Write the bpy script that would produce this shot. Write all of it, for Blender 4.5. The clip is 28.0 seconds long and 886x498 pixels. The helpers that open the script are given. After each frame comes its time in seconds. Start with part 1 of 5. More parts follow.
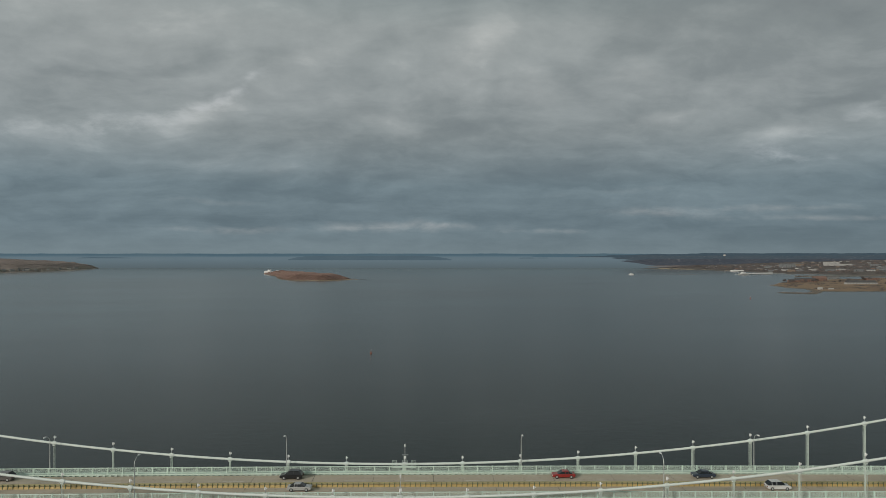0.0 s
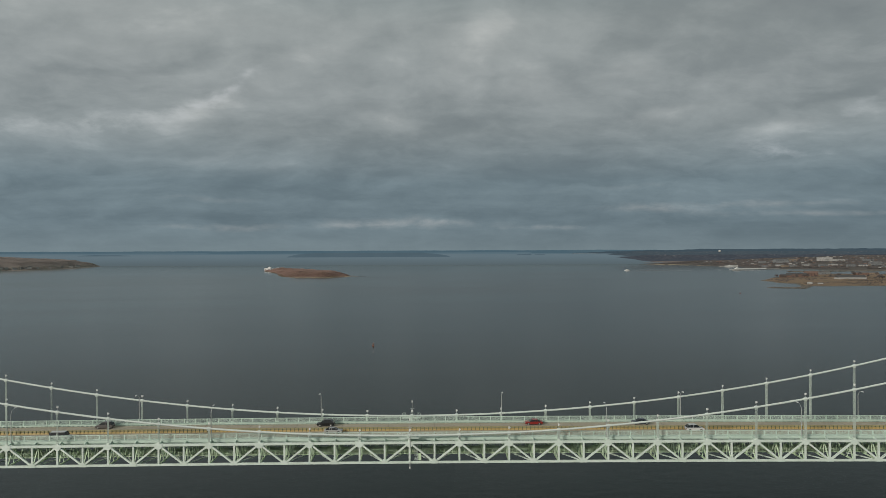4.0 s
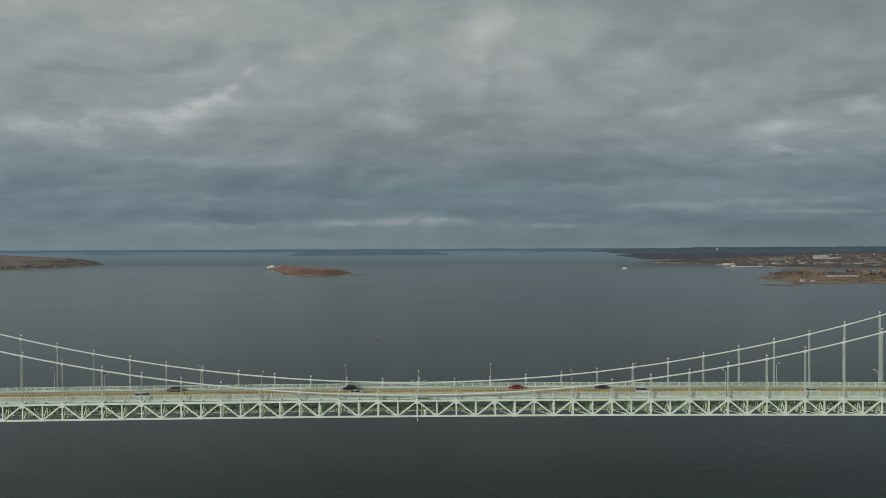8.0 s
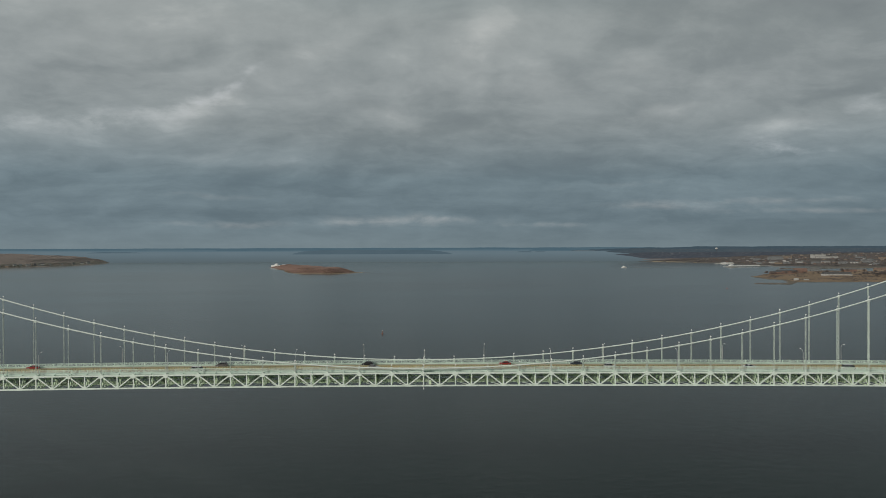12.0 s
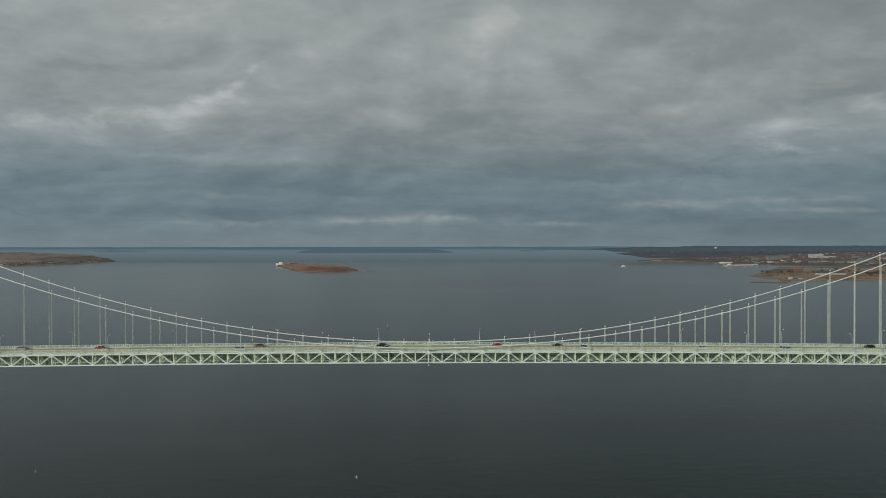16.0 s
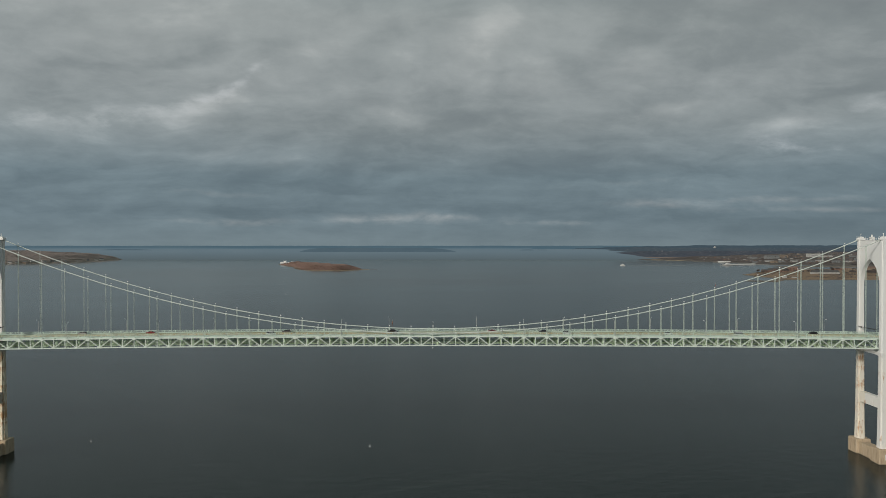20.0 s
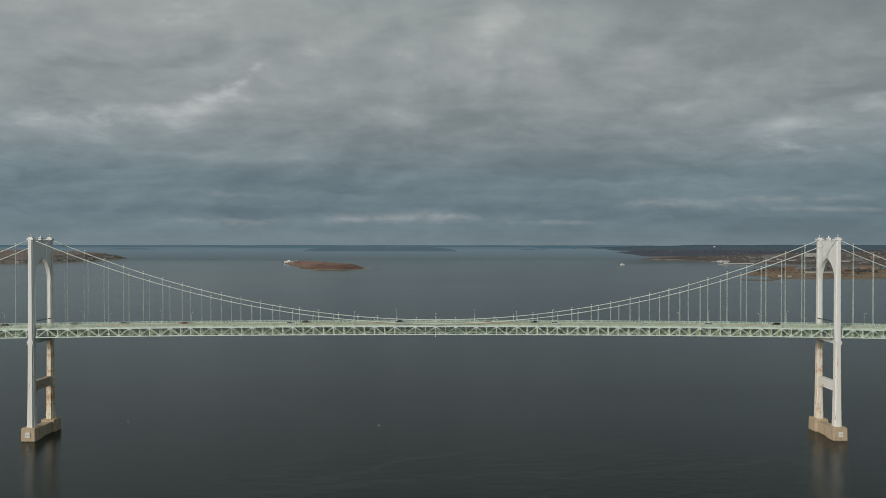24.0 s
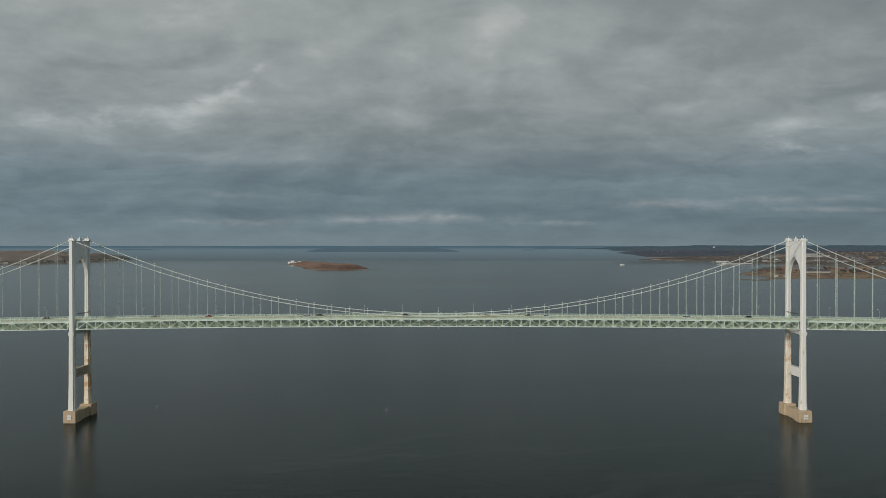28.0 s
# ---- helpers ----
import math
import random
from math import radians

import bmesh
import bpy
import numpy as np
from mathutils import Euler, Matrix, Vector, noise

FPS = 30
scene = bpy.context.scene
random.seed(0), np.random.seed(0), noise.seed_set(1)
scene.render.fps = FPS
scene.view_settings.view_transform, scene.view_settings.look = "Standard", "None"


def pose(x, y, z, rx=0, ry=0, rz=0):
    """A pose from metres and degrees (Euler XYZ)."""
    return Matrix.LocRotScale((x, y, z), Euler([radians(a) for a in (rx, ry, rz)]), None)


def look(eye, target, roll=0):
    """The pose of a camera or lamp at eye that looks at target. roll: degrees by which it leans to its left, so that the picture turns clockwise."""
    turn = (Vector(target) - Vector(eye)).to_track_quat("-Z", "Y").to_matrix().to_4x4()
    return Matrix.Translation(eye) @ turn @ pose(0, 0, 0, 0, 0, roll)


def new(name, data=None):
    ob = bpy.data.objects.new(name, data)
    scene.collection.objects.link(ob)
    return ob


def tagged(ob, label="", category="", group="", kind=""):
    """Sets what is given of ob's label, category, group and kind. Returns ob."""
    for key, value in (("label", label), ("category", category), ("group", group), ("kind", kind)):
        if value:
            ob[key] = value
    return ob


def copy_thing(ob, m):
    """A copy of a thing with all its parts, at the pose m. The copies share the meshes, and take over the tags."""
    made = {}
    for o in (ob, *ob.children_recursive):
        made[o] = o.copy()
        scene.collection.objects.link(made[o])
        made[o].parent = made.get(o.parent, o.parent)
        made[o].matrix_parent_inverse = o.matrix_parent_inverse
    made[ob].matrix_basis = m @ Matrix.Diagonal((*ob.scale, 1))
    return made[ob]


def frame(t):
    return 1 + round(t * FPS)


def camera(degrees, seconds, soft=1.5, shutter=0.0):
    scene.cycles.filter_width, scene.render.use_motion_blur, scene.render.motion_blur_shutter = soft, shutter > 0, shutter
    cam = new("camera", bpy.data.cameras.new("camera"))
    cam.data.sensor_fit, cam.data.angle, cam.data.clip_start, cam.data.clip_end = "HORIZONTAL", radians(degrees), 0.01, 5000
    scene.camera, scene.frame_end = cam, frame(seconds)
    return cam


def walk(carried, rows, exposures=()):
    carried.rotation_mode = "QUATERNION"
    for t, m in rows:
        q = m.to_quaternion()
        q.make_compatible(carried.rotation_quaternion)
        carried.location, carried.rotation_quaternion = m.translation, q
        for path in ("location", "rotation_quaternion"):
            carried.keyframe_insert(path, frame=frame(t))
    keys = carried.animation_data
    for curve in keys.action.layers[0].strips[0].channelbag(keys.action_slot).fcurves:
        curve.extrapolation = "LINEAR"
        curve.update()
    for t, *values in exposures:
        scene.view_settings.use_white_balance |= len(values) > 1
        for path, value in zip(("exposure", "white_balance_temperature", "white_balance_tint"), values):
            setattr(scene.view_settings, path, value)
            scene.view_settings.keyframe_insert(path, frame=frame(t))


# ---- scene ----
# The sea lies at z = 0, the bridge runs along x with its midspan at the origin, and the view goes along +y.
cam = camera(64.2, 28.0, soft=0.75)
walk(cam, [
    (0, pose(6.23, -140.35, 115.86, 90.125, -0.017, -0.741)),
    (1, pose(6.13, -151.00, 116.19, 90.040, 0.061, -0.804)),
    (2, pose(6.01, -162.00, 116.48, 89.968, 0.123, -0.850)),
    (3, pose(5.87, -173.20, 116.72, 89.907, 0.170, -0.881)),
    (4, pose(5.71, -184.90, 116.93, 89.856, 0.204, -0.898)),
    (6, pose(5.35, -208.70, 117.28, 89.775, 0.238, -0.899)),
    (8, pose(4.97, -232.90, 117.57, 89.715, 0.237, -0.865)),
    (10, pose(4.57, -257.20, 117.85, 89.667, 0.211, -0.807)),
    (12, pose(4.17, -281.80, 118.13, 89.624, 0.169, -0.734)),
    (14, pose(3.79, -307.00, 118.44, 89.583, 0.121, -0.653)),
    (16, pose(3.44, -335.50, 118.76, 89.541, 0.071, -0.570)),
    (18, pose(3.13, -364.50, 119.10, 89.498, 0.027, -0.488)),
    (20, pose(2.87, -390.50, 119.43, 89.459, -0.008, -0.410)),
    (22, pose(2.66, -414.50, 119.72, 89.427, -0.029, -0.336)),
    (24, pose(2.51, -437.20, 119.92, 89.410, -0.034, -0.264)),
    (26, pose(2.43, -459.50, 119.97, 89.419, -0.023, -0.190)),
    (28, pose(2.41, -481.00, 119.82, 89.466, 0.006, -0.110)),
])

# ---- sky and sun ----
SUN_DIR = Vector((-0.66, -0.70, 0.36)).normalized()
world = bpy.data.worlds.new("world")
scene.world = world
world.use_nodes = True
WT = world.node_tree
WT.nodes.clear()


class Nodes:
    """Short hand for building node trees."""

    def __init__(self, tree):
        self.tree = tree

    def put(self, value, socket):
        if isinstance(value, (int, float)):
            socket.default_value = value
        elif isinstance(value, (tuple, list)):
            socket.default_value = value
        else:
            self.tree.links.new(value, socket)

    def math(self, op, a, b=0.0, c=0.0, clamp=False):
        n = self.tree.nodes.new("ShaderNodeMath")
        n.operation, n.use_clamp = op, clamp
        self.put(a, n.inputs[0]), self.put(b, n.inputs[1]), self.put(c, n.inputs[2])
        return n.outputs[0]

    def vec(self, op, a, b=(0, 0, 0)):
        n = self.tree.nodes.new("ShaderNodeVectorMath")
        n.operation = op
        self.put(a, n.inputs[0]), self.put(b, n.inputs[1])
        return n.outputs["Value"] if op == "DOT_PRODUCT" else n.outputs[0]

    def noise(self, vector, scale, detail=4.0, rough=0.55, distortion=0.0):
        n = self.tree.nodes.new("ShaderNodeTexNoise")
        self.put(vector, n.inputs["Vector"])
        n.inputs["Scale"].default_value, n.inputs["Detail"].default_value = scale, detail
        n.inputs["Roughness"].default_value, n.inputs["Distortion"].default_value = rough, distortion
        return n.outputs["Fac"]

    def mix(self, fac, a, b, blend="MIX"):
        n = self.tree.nodes.new("ShaderNodeMix")
        n.data_type, n.blend_type = "RGBA", blend
        self.put(fac, n.inputs[0]), self.put(a, n.inputs[6]), self.put(b, n.inputs[7])
        return n.outputs[2]

    def ramp(self, fac, stops, smooth=False):
        n = self.tree.nodes.new("ShaderNodeValToRGB")
        if smooth:
            n.color_ramp.interpolation = "EASE"
        while len(n.color_ramp.elements) < len(stops):
            n.color_ramp.elements.new(0.5)
        for e, (p, c) in zip(n.color_ramp.elements, stops):
            e.position = p
            e.color = (c, c, c, 1) if isinstance(c, (int, float)) else (*c, 1)
        self.put(fac, n.inputs[0])
        return n.outputs[0]

    def comb(self, x, y, z):
        n = self.tree.nodes.new("ShaderNodeCombineXYZ")
        self.put(x, n.inputs[0]), self.put(y, n.inputs[1]), self.put(z, n.inputs[2])
        return n.outputs[0]

    def sep(self, v):
        n = self.tree.nodes.new("ShaderNodeSeparateXYZ")
        self.put(v, n.inputs[0])
        return n.outputs


# the cloud cover: sideways and upward slope of the direction, the two spreads, weight, lean
BREAKS = [
    (-0.559, 0.1768, 0.032, 0.0056, 0.40, 0.05), (-0.451, 0.1792, 0.021, 0.0064, 0.42, 0.00), (-0.470, 0.1900, 0.030, 0.0060, 0.24, 0.10),
    (-0.580, 0.1632, 0.024, 0.0048, 0.25, 0.00), (-0.397, 0.1960, 0.018, 0.0064, 0.28, 0.20), (-0.343, 0.2040, 0.026, 0.0072, 0.36, 0.25),
    (-0.300, 0.2168, 0.027, 0.0072, 0.48, 0.35), (-0.268, 0.2360, 0.019, 0.0056, 0.40, 0.50), (0.472, 0.1392, 0.027, 0.0064, 0.42, -0.25),
    (0.516, 0.1280, 0.021, 0.0048, 0.48, -0.35), (0.572, 0.1216, 0.011, 0.0028, 0.40, 0.00), (0.608, 0.1848, 0.032, 0.0080, 0.46, 0.20),
    (0.629, 0.2120, 0.018, 0.0064, 0.36, 0.40), (0.586, 0.2712, 0.021, 0.0080, 0.28, 0.30),
]
GLOWS = [
    (-0.311, 0.2040, 0.056, 0.0176, 0.30, 0.30), (-0.074, 0.1792, 0.044, 0.0176, 0.26, -0.30), (-0.181, 0.2760, 0.056, 0.0240, 0.16, 0.20),
    (-0.311, 0.1312, 0.036, 0.0128, 0.18, 0.00), (-0.236, 0.1144, 0.032, 0.0080, 0.16, 0.00), (0.068, 0.2824, 0.060, 0.0480, 0.26, 0.60),
    (0.149, 0.2280, 0.040, 0.0208, 0.16, -0.20), (0.268, 0.2552, 0.036, 0.0128, 0.18, 0.35), (0.328, 0.1904, 0.060, 0.0104, 0.26, 0.12),
    # The last patch is unseen, added above the view to brighten the western water.
    (0.499, 0.1632, 0.060, 0.0128, 0.30, 0.10), (-0.516, 0.1664, 0.088, 0.0160, 0.16, 0.00), (-0.38, 0.315, 0.160, 0.0400, 0.12, 0.10), (-0.55, 0.46, 0.300, 0.1100, 0.26, 0.00),
]
STREAKS = [
    (-0.031, 0.0352, 0.050, 0.0044, 0.25, 0.02), (-0.289, 0.0288, 0.048, 0.0032, 0.28, 0.00), (-0.100, 0.0328, 0.032, 0.0032, 0.22, 0.00),
    (0.316, 0.0528, 0.048, 0.0032, 0.34, 0.00), (0.499, 0.0608, 0.064, 0.0028, 0.28, 0.02), (0.553, 0.0472, 0.072, 0.0024, 0.26, 0.00),
    (0.149, 0.0272, 0.036, 0.0024, 0.28, 0.00), (0.025, 0.0384, 0.020, 0.0024, 0.26, 0.00), (-0.325, 0.0704, 0.048, 0.0032, 0.16, 0.00),
    (0.268, 0.0824, 0.072, 0.0040, 0.14, 0.03),
]
DARKS = [
    (-0.370, 0.2680, 0.096, 0.0128, 0.20, 0.12), (-0.041, 0.2168, 0.048, 0.0208, 0.14, -0.30), (-0.037, 0.1424, 0.088, 0.0160, 0.22, -0.10),
    (-0.181, 0.0880, 0.136, 0.0128, 0.16, 0.00), (-0.559, 0.0936, 0.096, 0.0112, 0.14, 0.00), (-0.262, 0.0448, 0.144, 0.0072, 0.14, 0.00),
    (0.392, 0.2712, 0.064, 0.0160, 0.14, 0.40), (0.192, 0.2384, 0.036, 0.0144, 0.14, -0.50), (0.586, 0.2168, 0.064, 0.0096, 0.26, 0.25),
    (0.123, 0.1144, 0.096, 0.0192, 0.22, 0.00), (0.047, 0.1688, 0.056, 0.0128, 0.12, 0.00), (0.388, 0.0984, 0.128, 0.0096, 0.12, 0.00),
    # The patch at 0.62, 0.43 is unseen, added to darken the eastern water.
    (0.188, 0.0504, 0.096, 0.0064, 0.12, 0.00), (0.52, 0.026, 0.170, 0.0260, 0.16, 0.00), (0.48, 0.345, 0.170, 0.0500, 0.10, 0.10), (0.62, 0.43, 0.260, 0.0900, 0.30, 0.00),
    (0.05, 0.168, 0.100, 0.0180, 0.16, 0.00), (0.42, 0.215, 0.090, 0.0160, 0.12, 0.10),
]
W = Nodes(WT)
tc = WT.nodes.new("ShaderNodeTexCoord")
way = W.vec("NORMALIZE", tc.outputs["Generated"])
wx, wy, wz = W.sep(way)
up = W.math("ADD", W.math("MAXIMUM", wz, 0.0), 0.34)
plane = W.comb(W.math("DIVIDE", wx, up), W.math("DIVIDE", wy, up), 0.0)
warp = W.noise(plane, 1.6, 2.0)
warp2 = W.noise(W.vec("ADD", plane, (3.0, 9.0, 0.0)), 1.6, 2.0)
bent = W.vec("ADD", plane, W.comb(W.math("MULTIPLY", warp, 0.22), W.math("MULTIPLY", warp2, 0.22), 0.0))
lump = W.noise(bent, 5.0, 8.0, 0.57)
lump_back = W.noise(W.vec("ADD", bent, (-0.045, -0.06, 0.0)), 5.0, 8.0, 0.57)
relief = W.math("SUBTRACT", lump, lump_back)
big = W.noise(bent, 1.3, 2.0, 0.5)
mid = W.noise(W.vec("ADD", bent, (5.0, 1.0, 0.0)), 2.8, 5.0, 0.48)
fine = W.noise(bent, 11.0, 5.0, 0.55)
front = W.math("MAXIMUM", wy, 0.05)
side, lift = W.math("DIVIDE", wx, front), W.math("DIVIDE", wz, front)
wob = W.math("SUBTRACT", W.noise(plane, 1.5, 5.0, 0.6), 0.5)
wob2 = W.math("SUBTRACT", W.noise(W.vec("ADD", plane, (7.0, 3.0, 0.0)), 1.5, 5.0, 0.6), 0.5)
side = W.math("ADD", side, W.math("MULTIPLY", wob, 0.22))
lift = W.math("ADD", lift, W.math("MULTIPLY", W.math("MULTIPLY", wob2, 0.55), W.math("ADD", W.math("MAXIMUM", lift, 0.0), 0.012)))
puff = W.ramp(W.noise(bent, 9.0, 7.0, 0.62), [(0.30, 0.0), (0.68, 1.0)])


def cover(blobs, wide=1.0):
    total = 0.0
    for a0, e0, sa, se, amp, lean in blobs:
        off = W.math("SUBTRACT", side, a0)
        da = W.math("DIVIDE", off, sa * wide)
        de = W.math("DIVIDE", W.math("SUBTRACT", W.math("SUBTRACT", lift, e0), W.math("MULTIPLY", off, lean)), se * wide)
        q = W.math("ADD", W.math("MULTIPLY", da, da), W.math("MULTIPLY", de, de))
        total = W.math("ADD", W.math("DIVIDE", amp, W.math("ADD", 1.0, W.math("MULTIPLY", q, W.math("ADD", 1.0, W.math("MULTIPLY", q, 0.4))))), total)
    return total


opening = cover(BREAKS, 1.7)
torn = W.math("MULTIPLY_ADD", W.math("SUBTRACT", W.noise(bent, 6.5, 9.0, 0.62), 0.5), 3.4, opening)
torn = W.math("MULTIPLY", W.ramp(torn, [(0.15, 0.0), (1.05, 1.0)]), W.math("MULTIPLY", opening, 1.3, clamp=True))
ahead = W.math("MULTIPLY", W.math("GREATER_THAN", wy, 0.06), 1.0)
bright = W.math("ADD", W.math("MULTIPLY", torn, 0.46), W.math("ADD", cover(GLOWS), W.math("MULTIPLY", cover(STREAKS, 1.7), W.math("MULTIPLY_ADD", puff, 0.75, 0.12))))
bright = W.math("MULTIPLY", bright, ahead)
shape = W.math("SUBTRACT", bright, W.math("MULTIPLY", cover(DARKS), ahead))
band = W.noise(W.comb(W.math("MULTIPLY", side, 3.6), W.math("MULTIPLY", lift, 42.0), 0.0), 1.0, 5.0, 0.55)
band = W.math("MULTIPLY", W.math("SUBTRACT", band, 0.5), W.ramp(wz, [(0.0, 0.20), (0.03, 0.40), (0.09, 0.40), (0.17, 0.08)]))
rows = W.noise(W.comb(W.math("MULTIPLY", side, 13.0), W.math("MULTIPLY", lift, 48.0), 4.0), 1.0, 7.0, 0.64, 0.35)
rows = W.math("MULTIPLY", W.math("SUBTRACT", rows, 0.5), W.ramp(wz, [(0.0, 0.18), (0.03, 0.36), (0.12, 0.40), (0.22, 0.25), (0.34, 0.10)]))
band = W.math("MULTIPLY", W.math("ADD", band, rows), ahead)
fade = W.math("MULTIPLY_ADD", W.math("MAXIMUM", wz, 0.0), 3.0, 0.4, clamp=True)
tex = W.math("ADD", W.math("MULTIPLY", W.math("SUBTRACT", mid, 0.5), 0.42), W.math("MULTIPLY", W.math("SUBTRACT", fine, 0.5), 0.08))
tex = W.math("MULTIPLY_ADD", relief, 0.52, tex)
tex = W.math("ADD", W.math("MULTIPLY", tex, fade), W.math("MULTIPLY", W.math("SUBTRACT", big, 0.5), 0.30))
light = W.math("ADD", W.math("ADD", W.math("ADD", 0.485, band), tex), W.math("MULTIPLY", shape, 0.82))
cloud = W.ramp(light, [(0.0, (0.166, 0.187, 0.199)), (0.35, (0.239, 0.263, 0.268)), (0.62, (0.335, 0.358, 0.358)), (0.85, (0.482, 0.496, 0.487)), (1.0, (0.61, 0.61, 0.60))])
# lower sky bluer and dimmer; unseen overhead darkened to dim the water's reflection
low = W.ramp(wz, [(0.0, (0.58, 0.70, 0.772)), (0.035, (0.515, 0.64, 0.725)), (0.09, (0.585, 0.715, 0.80)), (0.16, (0.865, 0.915, 0.94)), (0.21, (0.95, 0.98, 0.995)), (0.30, (0.975, 1.0, 1.0)), (0.38, (0.70, 0.80, 0.81)), (1.0, (0.68, 0.77, 0.77))])
cloud = W.mix(1.0, cloud, low, "MULTIPLY")
warm = W.math("MULTIPLY", W.math("MAXIMUM", W.math("SUBTRACT", bright, 0.05), 0.0), 1.1, clamp=True)
warm = W.math("MULTIPLY", W.math("MINIMUM", warm, 0.6), W.ramp(wz, [(0.07, 1.0), (0.12, 0.25)]))
cloud = W.mix(warm, cloud, (0.43, 0.40, 0.38, 1))
# thinner cloud round the sun, behind the camera
near_sun = W.math("POWER", W.math("MAXIMUM", W.vec("DOT_PRODUCT", way, tuple(SUN_DIR)), 0.0), 5.0)
cloud = W.mix(W.math("MULTIPLY", near_sun, 0.75), cloud, (1.05, 0.96, 0.82, 1))
sky = WT.nodes.new("ShaderNodeTexSky")
sky.sky_type, sky.sun_disc = "NISHITA", False
sky.sun_elevation, sky.sun_rotation = math.asin(SUN_DIR.z), math.atan2(SUN_DIR.x, SUN_DIR.y)
sky.air_density, sky.dust_density = 1.0, 2.0
clear = W.mix(1.0, sky.outputs[0], (0.06, 0.06, 0.06, 1), "MULTIPLY")
cloud = W.mix(W.math("MULTIPLY", W.math("MULTIPLY", torn, ahead), 0.38), cloud, (0.40, 0.445, 0.485, 1))
gap = W.math("MULTIPLY", W.math("SUBTRACT", light, 0.86, clamp=True), 0.8)
bg = WT.nodes.new("ShaderNodeBackground")
WT.links.new(W.mix(gap, cloud, clear), bg.inputs[0])
bg.inputs[1].default_value = 1.0
wo = WT.nodes.new("ShaderNodeOutputWorld")
WT.links.new(bg.outputs[0], wo.inputs[0])

sun = new("sun", bpy.data.lights.new("sun", "SUN"))
sun.data.energy, sun.data.angle, sun.data.color = 2.1, radians(6), (1.0, 0.945, 0.86)
sun.matrix_world = look(SUN_DIR * 800, (0, 0, 0))


# ---- materials ----
def material(name, rough=0.6, metal=0.0):
    m = bpy.data.materials.new(name)
    m.use_nodes = True
    b = m.node_tree.nodes["Principled BSDF"]
    b.inputs["Roughness"].default_value, b.inputs["Metallic"].default_value = rough, metal
    return m, Nodes(m.node_tree), b


def place(n):
    return n.tree.nodes.new("ShaderNodeNewGeometry").outputs["Position"]


def bump(n, b, height, strength, distance=0.02):
    k = n.tree.nodes.new("ShaderNodeBump")
    k.inputs["Strength"].default_value, k.inputs["Distance"].default_value = strength, distance
    n.put(height, k.inputs["Height"])
    n.tree.links.new(k.outputs[0], b.inputs["Normal"])


def painted(name, colour, dirt, rough=0.5, scale=0.8, amount=0.5, metal=0.0):
    """Paint with two scales of grime and a faint relief."""
    m, n, b = material(name, rough, metal)
    p = place(n)
    coarse = n.noise(p, scale * 0.35, 5, 0.6)
    grain = n.noise(p, scale * 7, 4, 0.6)
    f = n.math("MULTIPLY", n.ramp(coarse, [(0.42, 0.0), (0.72, 1.0)]), amount)
    f = n.math("ADD", f, n.math("MULTIPLY", n.math("SUBTRACT", grain, 0.5), 0.25), clamp=True)
    rnd = n.tree.nodes.new("ShaderNodeObjectInfo").outputs["Random"]
    c = n.mix(f, (*colour, 1), (*dirt, 1))
    c = n.mix(n.math("MULTIPLY", rnd, 0.10), c, (*dirt, 1))
    n.put(c, b.inputs["Base Color"])
    n.put(n.math("MULTIPLY_ADD", coarse, 0.25, rough - 0.12), b.inputs["Roughness"])
    bump(n, b, grain, 0.15)
    return m


def plain(name, colour, rough=0.5, metal=0.0, vary=0.25):
    m, n, b = material(name, rough, metal)
    f = n.noise(place(n), 3.0, 4)
    dark = tuple(c * (1 - vary) for c in colour)
    n.put(n.mix(f, (*colour, 1), (*dark, 1)), b.inputs["Base Color"])
    return m


TRUSS = painted("pale_green_steel", (0.69, 0.778, 0.706), (0.482, 0.56, 0.475), 0.45, 1.0, 0.55)
INNER = painted("weathered_green_steel", (0.66, 0.82, 0.60), (0.44, 0.54, 0.33), 0.55, 1.6, 0.75)
RAIL = painted("rail_green_paint", (0.57, 0.69, 0.61), (0.43, 0.53, 0.45), 0.45)
CABLE = painted("cable_paint", (0.645, 0.70, 0.658), (0.53, 0.58, 0.542), 0.45)
HANGER = painted("hanger_paint", (0.455, 0.525, 0.475), (0.36, 0.42, 0.38), 0.5)
LAMP_STEEL = painted("grey_lamp_steel", (0.45, 0.47, 0.46), (0.32, 0.33, 0.32), 0.4, 2.0, 0.5, 0.3)
WHITE = plain("white_fitting", (0.78, 0.78, 0.76), 0.4, 0, 0.12)
YELLOW = painted("worn_yellow_paint", (0.45, 0.325, 0.12), (0.32, 0.235, 0.11), 0.6, 2.0, 0.6)
OLIVE = painted("olive_rail_paint", (0.33, 0.30, 0.155), (0.25, 0.225, 0.125), 0.6, 2.0, 0.6)
BLACK = plain("black_rubber", (0.025, 0.025, 0.027), 0.7)
DARK_STEEL = plain("dark_steel", (0.06, 0.065, 0.06), 0.5, 0.3)
POST_GREEN = plain("dark_green_post", (0.10, 0.13, 0.07), 0.6)
LINE = painted("worn_white_line", (0.62, 0.60, 0.55), (0.42, 0.38, 0.32), 0.7, 3.0, 0.8)

